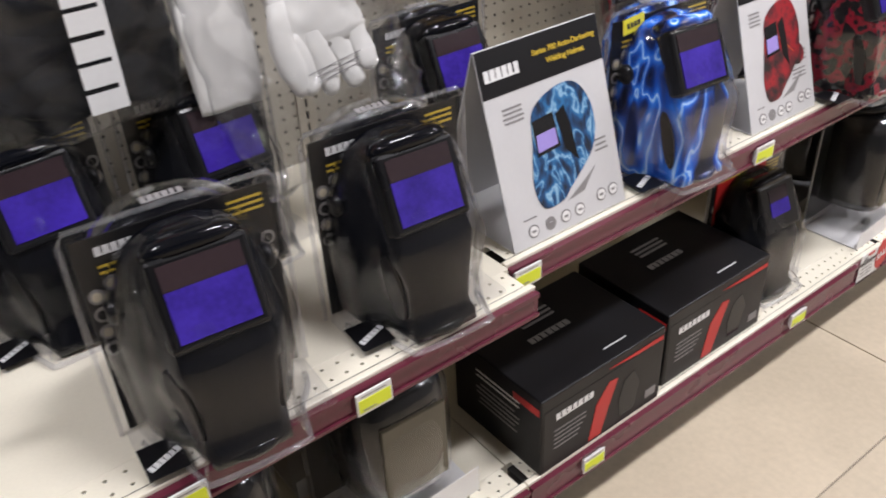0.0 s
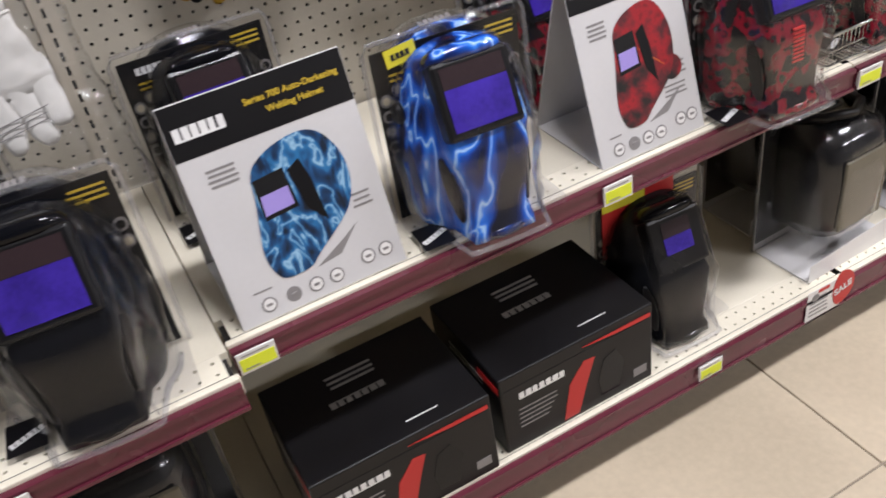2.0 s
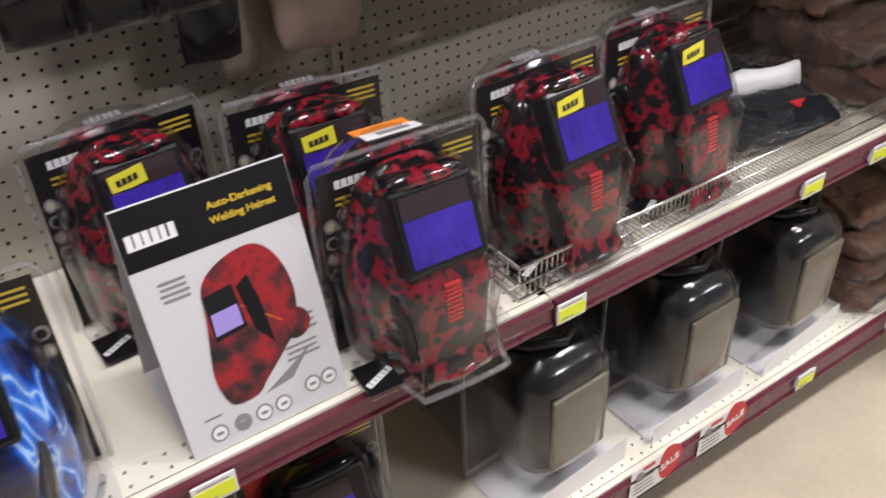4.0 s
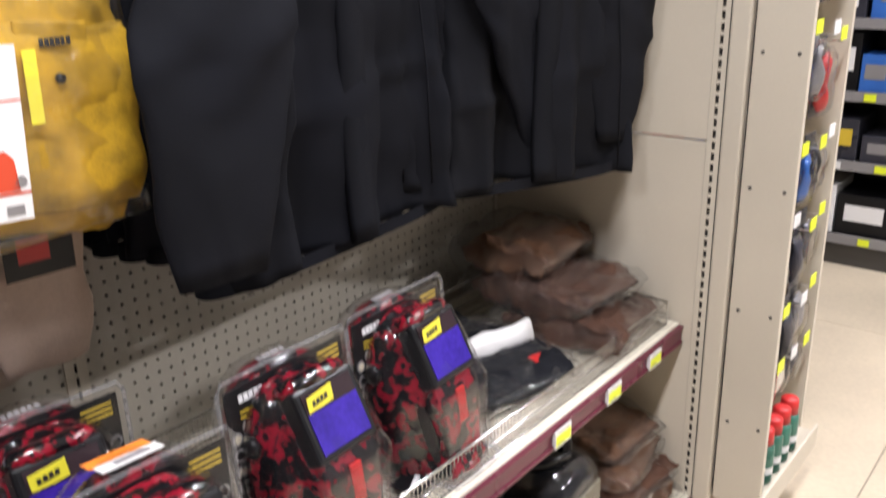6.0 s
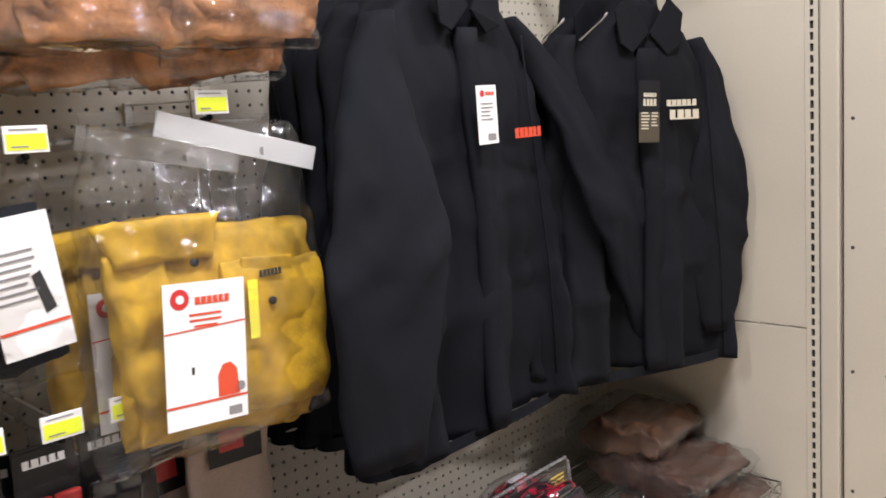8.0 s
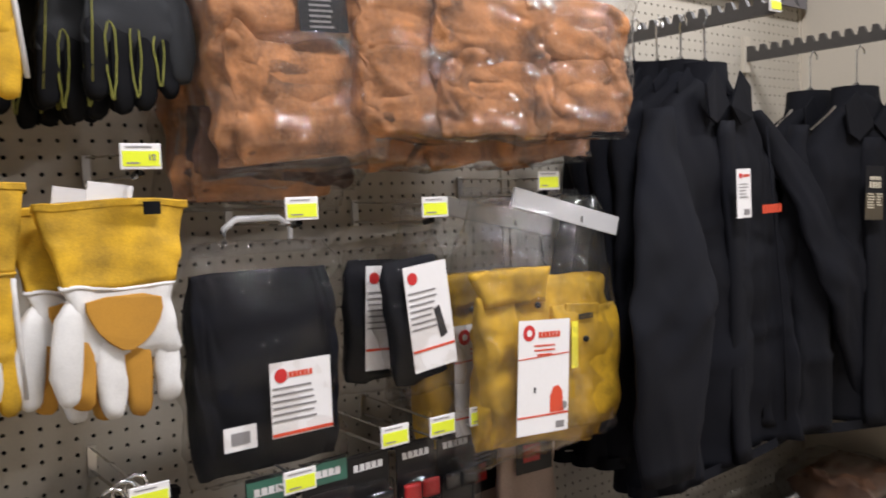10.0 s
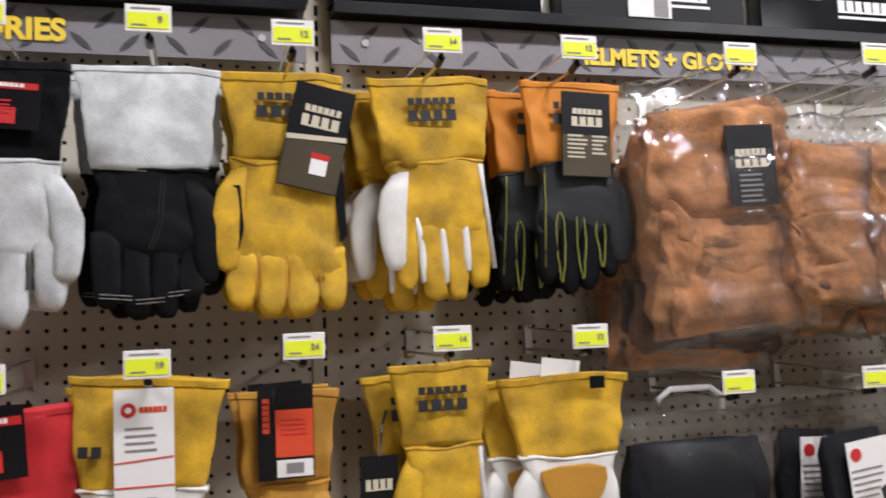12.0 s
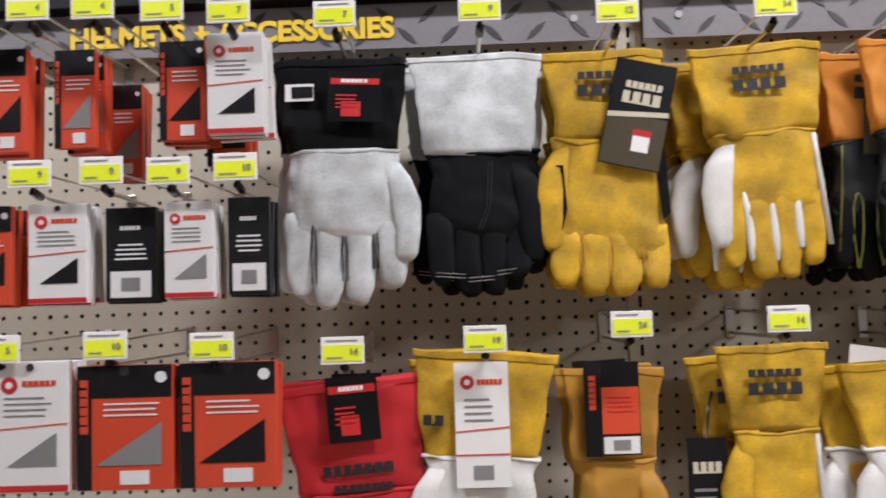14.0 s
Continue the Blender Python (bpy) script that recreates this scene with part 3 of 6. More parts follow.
def glove(m, label, cuff, palm, fingers=None, thumb=None, tips=None, seam=None, length=0.34, width=0.092, cuff_len=0.125, flare=1.0, thumb_side=-1, body=0.88, card=None, mark="", patch=None, seed=1, mitt=False, slit=None, reach=0.68):
    """A gauntlet glove hung by its cuff, fingers down; the top middle of the cuff is the origin."""
    th = thing("welding_glove", m, label, "glove", "welding gloves on the pegboard")
    fingers, thumb = fingers or palm, thumb or palm
    w, c = width, cuff_len
    knuckle = length * reach
    wrinkle = lambda bm, k: creased(crumple(crumple(bm, 0.07, 0.008, seed + k), 0.022, 0.0032, seed + k + 1), seed + k, 0.0022 if k else 0.001, 22.0, 10.0)
    rings = [oval(0, 0, -c * t, w * (1 - 0.17 * t) * (1 + (flare - 1 + 0.03) * (1 - t) ** 2), 0.0075 + 0.003 * t + 0.001 * math.sin(math.pi * t), 52, 6.5) for t in np.linspace(0, 1, 15)]
    part("cuff", wrinkle(loft(rings), 0), cuff, th, smooth=True)
    part("cuff_hem", wrinkle(loft([oval(0, 0, z, w * (flare + 0.036), 0.0088, 52, 7.0) for z in (-0.0095, -0.008, -0.0015, 0.0005)]), 0), cuff, th, smooth=True)
    rings = []
    for t in np.linspace(0, 1.1, 18):
        f = 0.85 - 0.03 * math.sin(min(1, t * 3) * math.pi) + 0.10 * t if t < 1 else 0.94 - (t - 1)
        wide = f * (1 + (body - 1) * min(1, t * 4))
        rings.append(oval(0, -0.001, -c + 0.003 - (knuckle - c) * t, w * wide, 0.0105 + 0.003 * math.sin(math.pi * min(1, t)) if t < 0.98 else 0.006, 52, 4.4))
    part("palm", wrinkle(loft(rings), 3), palm, th, smooth=True)
    part("cuff_seam", wrinkle(loft([oval(0, -0.001, -c + z, w * (0.845 + d), 0.0118 + d * 0.1, 52, 6.0) for z, d in ((-0.0014, -0.002), (-0.0005, 0.003), (0.0012, 0.003), (0.002, -0.002))]), 3), palm, th, smooth=True)
    rnd = random.Random(seed)
    for k in range(4):
        fx = w * body * (-0.70 + 0.465 * k)
        ln = (length - knuckle + 0.012) * (0.86, 1.0, 0.96, 0.80)[k if thumb_side > 0 else 3 - k] * (0.86 if mitt else 1)
        sway, lean = rnd.uniform(-0.004, 0.004), rnd.uniform(-0.004, 0.003) + (-0.010 if mitt else 0)
        r = w * body * (0.262 if mitt else 0.244)
        z0 = -knuckle + 0.034
        pts = []
        for t, f, d in ((0, 0.86, 0.0085), (0.12, 0.97, 0.0112), (0.28, 1.0, 0.0118), (0.44, 0.97, 0.0112), (0.58, 1.0, 0.0116), (0.72, 0.95, 0.0112), (0.85, 0.88, 0.0105), (0.95, 0.74, 0.0090)):
            bend = t * t
            pts.append((fx + sway * bend, -0.001 + lean * bend, z0 - ln * t, r * f, d))
        part("finger", crumple(crumple(limb(pts, 22), 0.03, 0.004, seed + k), 0.011, 0.0018, seed + k), tips if (tips and k % 2 == 0) else fingers, th, smooth=True)
        if slit and k:
            sx = fx - w * body * 0.2325
            arch = [(sx + 0.0034 * math.copysign(min(1, abs(u) * 1.6), u) + rnd.uniform(-0.0004, 0.0004), -0.0115 + lean * 0.5 * abs(u) ** 2, z0 - 0.004 - ln * 0.86 * max(0.0, abs(u) - 0.12)) for u in np.linspace(-1, 1, 17)]
            part("finger_seam", rod(arch, 0.0011, 6), slit, th, smooth=True)
        if seam and k:
            sx = fx - w * body * 0.2325
            if seam is PIPING:
                loop = [(sx + 0.0065 * math.sin(a) * (1 + 0.4 * math.cos(a)) + rnd.uniform(-0.0012, 0.0012), -0.0125 + lean * 0.3 * (1 - math.cos(a)), z0 - ln * 0.45 + ln * 0.44 * math.cos(a)) for a in np.linspace(0, 2 * math.pi, 22)]
                part("finger_seam", rod(loop, 0.0010, 6), seam, th, smooth=True)
            else:
                part("finger_side", crumple(limb([(sx, -0.007, z0 - 0.004, 0.0022, 0.004), (sx + sway, -0.0075 + lean * 0.3, z0 - ln * 0.25, 0.0050, 0.005), (sx + sway, -0.0075 + lean * 0.6, z0 - ln * 0.6, 0.0062, 0.005), (sx + sway, -0.007 + lean, z0 - ln * 0.80, 0.0042, 0.004)]), 0.02, 0.003, seed + k), seam, th, smooth=True)
    s, w = thumb_side, w * body
    pts = [(s * w * 0.70, -0.005, -c - 0.012, 0.012, 0.007), (s * w * 0.84, -0.008, -c - 0.04, 0.018, 0.009), (s * w * 0.93, -0.009, -c - 0.075, 0.0205, 0.0095), (s * w * 0.95, -0.010, -c - 0.11, 0.019, 0.0095), (s * w * 0.93, -0.010, -c - 0.142, 0.014, 0.008)]
    part("thumb", crumple(crumple(limb(pts, 22), 0.035, 0.004, seed + 7), 0.012, 0.0016, seed), thumb, th, smooth=True)
    if seam:
        thick = 0.0010 if seam is PIPING else 0.0038
        rim = 0.80 if seam is PIPING else 0.90
        part("side_seam", crumple(rod([(-s * w * (rim - 0.03), -0.0105, -c - 0.005), (-s * w * (rim - 0.02), -0.0115, -c - 0.04), (-s * w * rim, -0.0125, -knuckle * 0.85), (-s * w * (rim + 0.05), -0.0105, -knuckle - 0.05)], thick, 8), 0.02, 0.003, seed), seam, th, smooth=True)
    if patch:
        part("palm_patch", crumple(outline(rounded([(-0.05, -c - 0.012), (0.05, -c - 0.012), (0.052, -c - 0.04), (0.03, -c - 0.075), (0.0, -c - 0.092), (-0.03, -c - 0.07), (-0.05, -c - 0.035)], 1), -0.0205, 0.006), 0.03, 0.002, seed), patch, th, bevel=0.001)
    if mark:
        part("brand_mark", blocks(6, 0, -0.036, 0.074, 0.0125, -0.0172), DARK_INK, th, "dark printed block mark")
        part("brand_mark", blocks(4, 0, -0.057, 0.076, 0.0190, -0.0172, seed=5), DARK_INK, th, "dark printed block mark")
    if card:
        card(th)
    return th


def hang_card(th, x, z, w, h, turn, base, y=-0.024, top=None, seed=1, style="dark"):
    """A printed swing card tied to a glove."""
    m = pose(x, y, z, 0, turn, 0)
    cardp = part("hang_card", turned(plate(0, 0, w, h, 0, 0.0012), m), base, th, "printed cardboard hang card")
    put = lambda name, bm, mat: part(name, turned(bm, m), mat, cardp)
    if style == "dark":
        put("brand_mark", blocks(4, w * 0.03, h * 0.15, w * 0.66, h * 0.13, -0.0008, blocks(6, w * 0.03, h * 0.27, w * 0.62, h * 0.075, -0.0008)), CREAM_INK)
        put("printed_ground", plate(0, -h * 0.25, w * 0.98, h * 0.48, -0.0004, 0.0003), OLIVE_INK)
        put("stripe", turned(plate(0, 0, w * 0.99, 0.007, -0.0012, 0.0004), pose(0, 0, 0, 0, -8, 0)), CREAM_INK)
        put("bar_code", plate(w * 0.12, -h * 0.27, w * 0.28, h * 0.15, -0.001, 0.0004), WHITE_CARD)
        put("price_strip", plate(w * 0.12, -h * 0.17, w * 0.3, h * 0.06, -0.001, 0.0004), RED_INK)
    elif style == "lines":
        put("brand_mark", blocks(4, w * 0.03, h * 0.15, w * 0.66, h * 0.13, -0.0008, blocks(6, w * 0.03, h * 0.27, w * 0.62, h * 0.075, -0.0008)), CREAM_INK)
        put("printed_ground", plate(0, -h * 0.25, w * 0.98, h * 0.48, -0.0004, 0.0003), OLIVE_INK)
        put("small_print", bars(6, -w * 0.18, -h * 0.02, w * 0.42, h * 0.05, h * 0.022, -0.001, -1, seed, bars(5, w * 0.26, -h * 0.02, w * 0.3, h * 0.05, h * 0.022, -0.001, -1, seed + 1)), CREAM_INK)
    elif style == "red":
        put("heading", plate(0, h * 0.30, w * 0.9, h * 0.12, -0.0008), RED_INK)
        put("brand_mark", blocks(6, 0, h * 0.31, w * 0.5, h * 0.08, -0.0014), WHITE_INK)
        put("small_print", bars(4, -w * 0.1, h * 0.02, w * 0.5, h * 0.08, h * 0.03, -0.0008, -1, seed), RED_INK)
        put("red_panel", plate(-0.005, -h * 0.25, w * 0.36, h * 0.3, -0.0008), RED_INK)
    elif style == "white":
        put("emblem", disc(-w * 0.26, h * 0.34, w * 0.13, -0.0008), RED_INK)
        put("emblem_core", disc(-w * 0.26, h * 0.34, w * 0.055, -0.0014), WHITE_CARD)
        put("brand_mark", blocks(6, w * 0.16, h * 0.34, w * 0.48, h * 0.05, -0.0008), ORANGE_INK)
        put("small_print", bars(4, -w * 0.02, h * 0.2, w * 0.6, h * 0.055, h * 0.016, -0.0008, -1, seed), GREY_INK)
        put("swoosh", turned(plate(0, 0, w * 0.98, 0.0018, -0.0008), pose(0, 0, -h * 0.04, 0, -4, 0)), ORANGE_INK)
        put("rule", plate(0, -h * 0.24, w * 0.98, 0.002, -0.0008), ORANGE_INK)
        put("bar_code", bars(1, 0, -h * 0.38, w * 0.5, 0.01, h * 0.11, -0.0008, 0, 1), GREY_INK)
    elif style == "orange":
        put("red_panel", plate(0, -h * 0.02, w * 0.96, h * 0.5, -0.0008), ORANGE_INK)
        put("bar_code", plate(0, -h * 0.39, w * 0.92, h * 0.18, -0.0008), WHITE_CARD)
        put("bar_code_print", bars(1, 0, -h * 0.39, w * 0.6, 0.01, h * 0.11, -0.0014, 0, 1), GREY_INK)
        put("small_print", bars(4, 0, h * 0.12, w * 0.7, h * 0.05, h * 0.015, -0.0014, -1, seed), RED_INK)
        put("spine", plate(-w * 0.72, 0, w * 0.42, h * 1.02, 0, 0.001), MATT_BLACK)
        put("spine_mark", turned(blocks(6, 0, 0, h * 0.38, w * 0.2, -0.0006), pose(-w * 0.72, 0, h * 0.18, 0, -90, 0)), ORANGE_INK)


def stack_behind(first, x, y, z, n, seed=0, side=0.012):
    rnd = random.Random(seed)
    for k in range(1, n + 1):
        copy_thing(first, pose(x + rnd.uniform(-side, side) - side * 0.3 * k, y + 0.036 * k, z + rnd.uniform(-0.008, 0.006), 0, rnd.uniform(-4, 4), 0))


GY = 1.158
g = glove(pose(0.262, GY, 2.098), "grey leather work glove with a black cuff", BLACK_LEATHER, GREY_LEATHER, seed=2, thumb_side=1, body=1.0, length=0.362, cuff_len=0.13, slit=BLACK_EDGE, card=lambda t: hang_card(t, 0.02, -0.055, 0.075, 0.07, 3, MATT_BLACK, style="red", seed=4))
part("cuff_badge", plate(-0.058, -0.045, 0.04, 0.024, -0.0165), WHITE_INK, g)
part("badge_mark", plate(-0.054, -0.045, 0.03, 0.016, -0.0172), MATT_BLACK, g)
stack_behind(g, 0.262, GY, 2.098, 2, 1)
g = glove(pose(0.449, GY, 2.098), "black glove with a light grey suede cuff", GREY_LEATHER, BLACK_LEATHER, seed=5, mitt=True, length=0.372, cuff_len=0.14, thumb_side=1, width=0.088, flare=1.03)
for sx0, sx1, sz0, sz1 in ((-0.062, -0.022, -0.302, -0.306), (-0.018, 0.018, -0.311, -0.309), (0.022, 0.062, -0.303, -0.298), (0.016, 0.010, -0.150, -0.215), (0.010, -0.002, -0.215, -0.245)):
    for off in (0, 0.005):
        part("stitch_line", crumple(rod([(sx0 + (off if sz0 > -0.28 else 0), -0.0195, sz0 - (off if sz0 < -0.28 else 0)), (sx1 + (off if sz0 > -0.28 else 0), -0.0200, sz1 - (off if sz0 < -0.28 else 0))], 0.0006, 5), 0.02, 0.001), GREY_INK if sz0 < -0.28 else SLATE_LEATHER, g)
stack_behind(g, 0.449, GY, 2.098, 2, 2)
g = glove(pose(0.628, GY, 2.098), "yellow leather glove with a printed black card", YELLOW_LEATHER, YELLOW_LEATHER, seed=8, mitt=True, thumb_side=-1, body=1.02, width=0.084, length=0.372, reach=0.76, slit=AMBER_LEATHER, card=lambda t: hang_card(t, 0.042, -0.095, 0.084, 0.148, 13, MATT_BLACK, style="dark"), mark="y")
part("side_patch", outline([(-0.062, -0.16), (-0.072, -0.16), (-0.078, -0.22), (-0.066, -0.25), (-0.058, -0.22)], -0.0175, 0.004), BLACK_LEATHER, g)
part("side_patch", outline([(0.066, -0.15), (0.078, -0.14), (0.082, -0.23), (0.072, -0.24)], -0.017, 0.004), BLACK_LEATHER, g)
stack_behind(g, 0.628, GY, 2.098, 2, 3)
g = glove(pose(0.838, GY, 2.098, 0, -3, 0), "yellow leather glove with white thumb and finger sides", YELLOW_LEATHER, YELLOW_LEATHER, thumb=WHITE_LEATHER, seam=WHITE_LEATHER, seed=11, thumb_side=-1, width=0.088, length=0.345, mark="y")
stack_behind(g, 0.825, GY, 2.092, 3, 4, 0.018)
g = glove(pose(1.066, GY, 2.098), "slate grey glove with an orange cuff and lime piping", ORANGE_LEATHER, SLATE_LEATHER, fingers=BLACK_LEATHER, seam=PIPING, seed=14, thumb_side=1, width=0.080, length=0.34, card=lambda t: hang_card(t, 0.012, -0.082, 0.080, 0.130, 2, MATT_BLACK, style="lines"), mark="y")
stack_behind(g, 1.025, GY, 2.085, 3, 5, 0.022)
for hx, ht in ((0.27, "7"), (0.456, "9"), (0.631, "12"), (0.83, "14"), (1.029, "12")):
    peg_hook(hx, 1.04, 2.128 if hx < 0.5 else 2.119, ht)

# second row of gloves
g = glove(pose(0.272, 1.12, 1.655, 0, -4, 0), "red leather glove with a dark printed card", RED_LEATHER, RED_LEATHER, seed=21, width=0.098, cuff_len=0.15, length=0.35, flare=1.05, card=lambda t: hang_card(t, 0.0, -0.035, 0.068, 0.085, 0, MATT_BLACK, style="red", seed=7))
part("brand_mark", blocks(7, 0, -0.115, 0.095, 0.016, -0.0150), DARK_INK, g, "dark printed bar mark")
part("brand_mark", blocks(8, 0.005, -0.139, 0.080, 0.012, -0.0150, seed=3), DARK_INK, g, "dark printed bar mark")
stack_behind(g, 0.272, 1.12, 1.652, 1, 6)
g = glove(pose(0.449, 1.11, 1.688, 0, 4, 0), "white glove with a yellow cuff and a white card", YELLOW_LEATHER, WHITE_LEATHER, seed=24, width=0.090, cuff_len=0.14, length=0.35, flare=1.04, card=lambda t: hang_card(t, 0.0, -0.092, 0.070, 0.16, -4, WHITE_CARD, style="white", seed=3))
part("brand_mark", blocks(2, -0.062, -0.09, 0.03, 0.016, -0.019), DARK_INK, g)
stack_behind(g, 0.449, 1.11, 1.682, 1, 7)
g = glove(pose(0.622, 1.165, 1.66), "tan work glove with pale fingertips", AMBER_LEATHER, AMBER_LEATHER, tips=WHITE_LEATHER, seed=27, width=0.066, cuff_len=0.13, length=0.31, thumb_side=1, card=lambda t: hang_card(t, 0.008, -0.055, 0.052, 0.125, 0, MATT_BLACK, style="orange", seed=5))
stack_behind(g, 0.622, 1.165, 1.655, 1, 8)
g = glove(pose(0.842, 1.165, 1.682), "yellow leather glove with white seams", YELLOW_LEATHER, YELLOW_LEATHER, seam=WHITE_LEATHER, seed=30, width=0.070, cuff_len=0.115, length=0.335, thumb_side=-1, flare=1.1, mark="y")
stack_behind(g, 0.815, 1.165, 1.672, 2, 9, 0.02)
th = thing("folded_glove_card", pose(0.748, 1.16, 1.50), "black printed card of a folded glove pack", "card", "glove cards")
part("card", plate(0, 0, 0.055, 0.12, 0, 0.002), MATT_BLACK, th)
part("brand_mark", blocks(4, 0, 0.02, 0.04, 0.018, -0.0008), CREAM_INK, th)
part("small_print", bars(4, 0, -0.01, 0.04, 0.011, 0.004, -0.0008, -1, 4), GREY_INK, th)
part("card_strap", rod([(0, 0.001, 0.058), (0.01, 0.02, 0.10), (0.03, 0.05, 0.14)], 0.002), BLACK_PLASTIC, th)
g = glove(pose(1.022, 1.135, 1.658), "white glove with a yellow cuff and palm patch", YELLOW_LEATHER, WHITE_LEATHER, tips=AMBER_LEATHER, patch=AMBER_LEATHER, seed=33, width=0.092, cuff_len=0.115, length=0.315, thumb_side=-1, flare=1.08)
part("cuff_tab", plate(0.045, -0.012, 0.024, 0.018, -0.016), BLACK_LEATHER, g)
part("white_tag", turned(plate(0, 0, 0.06, 0.03, 0, 0.001), pose(-0.005, 0.002, 0.008, 0, 8, 0)), WHITE_CARD, g)
stack_behind(g, 0.99, 1.135, 1.655, 1, 10, 0.02)
for hx, hz, hy, ht in ((0.272, 1.699, 1.03, "14"), (0.449, 1.707, 1.05, "19"), (0.64, 1.719, 1.088, "24"), (0.838, 1.72, 1.078, "14"), (1.043, 1.714, 1.082, "12")):
    peg_hook(hx, hy, hz, ht)


# ---- small carded packs beside the gloves ----
def carded_pack(x, y, z, w, h, style, seed, depth=0.012, copies=2):
    th = thing("lens_pack", pose(x, y, z), {"orange": "red and black carded lens pack", "white": "white carded lens pack with a black corner", "black": "black carded pack with a white bar code"}[style], "carded pack", "carded lens packs")
    base = {"orange": ORANGE_INK, "white": WHITE_CARD, "black": MATT_BLACK}[style]
    card = part("card", plate(0, -h / 2, w, h, 0, depth), base, th, bevel=0.0008)
    part("plastic_sleeve", sheet(0, -h / 2, w * 1.04, h * 1.03, -0.003), CLEAR, th)
    if style == "orange":
        part("black_head", plate(0, -h * 0.13, w * 0.98, h * 0.26, -0.0006), MATT_BLACK, card)
        part("black_spine", plate(-w * 0.42, -h * 0.5, w * 0.15, h * 0.99, -0.0010), MATT_BLACK, card)
        part("spine_mark", turned(blocks(6, 0, 0, h * 0.45, w * 0.10, -0.0016), pose(-w * 0.42, 0, -h * 0.32, 0, -90, 0)), ORANGE_INK, card)
        part("lens_window", outline([(-w * 0.30, -h * 0.80), (w * 0.38, -h * 0.46), (w * 0.38, -h * 0.80)], -0.0010), MATT_BLACK if seed % 2 else GREY_INK, card)
        part("number_label", plate(w * 0.1, -h * 0.90, w * 0.3, h * 0.11, -0.0010), WHITE_CARD, card)
        part("small_print", bars(3, w * 0.08, -h * 0.31, w * 0.6, h * 0.045, h * 0.014, -0.0010, -1, seed), WHITE_INK, card)
        part("emblem", disc(w * 0.38, -h * 0.1, w * 0.06, -0.0012), WHITE_INK, card)
    elif style == "white":
        part("emblem", disc(-w * 0.28, -h * 0.18, w * 0.11, -0.0008), RED_INK, card)
        part("emblem_core", disc(-w * 0.28, -h * 0.18, w * 0.045, -0.0014), WHITE_CARD, card)
        part("brand_mark", blocks(6, w * 0.12, -h * 0.17, w * 0.46, h * 0.05, -0.0008), ORANGE_INK, card)
        part("small_print", bars(4, 0, -h * 0.28, w * 0.7, h * 0.045, h * 0.012, -0.0008, -1, seed), GREY_INK, card)
        part("swoosh", turned(plate(0, 0, w * 0.98, 0.0014, -0.0008), pose(0, 0, -h * 0.5, 0, -4, 0)), ORANGE_INK, card)
        part("lens_window", outline([(-w * 0.30, -h * 0.80), (w * 0.34, -h * 0.55), (w * 0.34, -h * 0.80)], -0.0010), MATT_BLACK if seed % 2 else GREY_INK, card)
        part("red_foot", plate(0, -h * 0.97, w * 0.99, h * 0.05, -0.0010), RED_INK, card)
    else:
        part("brand_mark", blocks(5, 0, -h * 0.22, w * 0.4, h * 0.05, -0.0008), WHITE_INK, card)
        part("small_print", bars(4, 0, -h * 0.4, w * 0.65, h * 0.05, h * 0.018, -0.0008, 0, seed), WHITE_INK, card)
        part("bar_code", plate(0, -h * 0.82, w * 0.8, h * 0.28, -0.0008), WHITE_CARD, card)
        part("bar_code_print", bars(1, 0, -h * 0.82, w * 0.5, 0.01, h * 0.14, -0.0014), GREY_INK, card)
    # flat dark disc: the hang hole with its shade as colour
    part("hang_hole", disc(0, -h * 0.045, w * 0.05, -0.0014), RECESS_SHADE, card)
    rnd = random.Random(seed)
    for k in range(1, copies + 1):
        copy_thing(th, pose(x + rnd.uniform(-0.003, 0.005), y + (depth + 0.006) * k, z - rnd.uniform(0, 0.004), 0, rnd.uniform(-2, 2), rnd.uniform(-2, 2)))


PACKS = ((-0.160, 1.04, 2.098, 0.062, 0.135, "orange", 1), (-0.075, 1.06, 2.100, 0.054, 0.130, "orange", 2), (-0.040, 1.13, 2.07, 0.054, 0.130, "orange", 4), (0.070, 1.05, 2.103, 0.060, 0.130, "orange", 5), (0.144, 1.03, 2.105, 0.072, 0.130, "white", 7), (0.110, 1.12, 2.07, 0.06, 0.12, "orange", 9),
         (-0.178, 1.03, 1.893, 0.070, 0.125, "orange", 11), (-0.079, 1.02, 1.892, 0.074, 0.124, "white", 13), (0.009, 1.03, 1.886, 0.064, 0.118, "black", 14), (0.086, 1.02, 1.890, 0.062, 0.120, "white", 16), (0.158, 1.03, 1.894, 0.052, 0.122, "black", 17),
         (-0.108, 1.01, 1.698, 0.094, 0.158, "white", 18), (0.008, 1.01, 1.690, 0.118, 0.150, "orange", 20), (0.134, 1.01, 1.690, 0.118, 0.150, "orange", 21))
for row in PACKS:
    carded_pack(*row)
for hx, hz, ht in ((-0.190, 2.138, "4"), (-0.108, 2.138, "4"), (-0.026, 2.137, "4"), (0.061, 2.131, "5"), (0.144, 2.125, "7"), (-0.105, 1.928, "9"), (-0.016, 1.929, "9"), (0.067, 1.926, "9"), (0.150, 1.928, "10"), (-0.144, 1.714, "5"), (-0.012, 1.715, "10"), (0.118, 1.710, "10")):
    peg_hook(hx, 1.0, hz, ht)


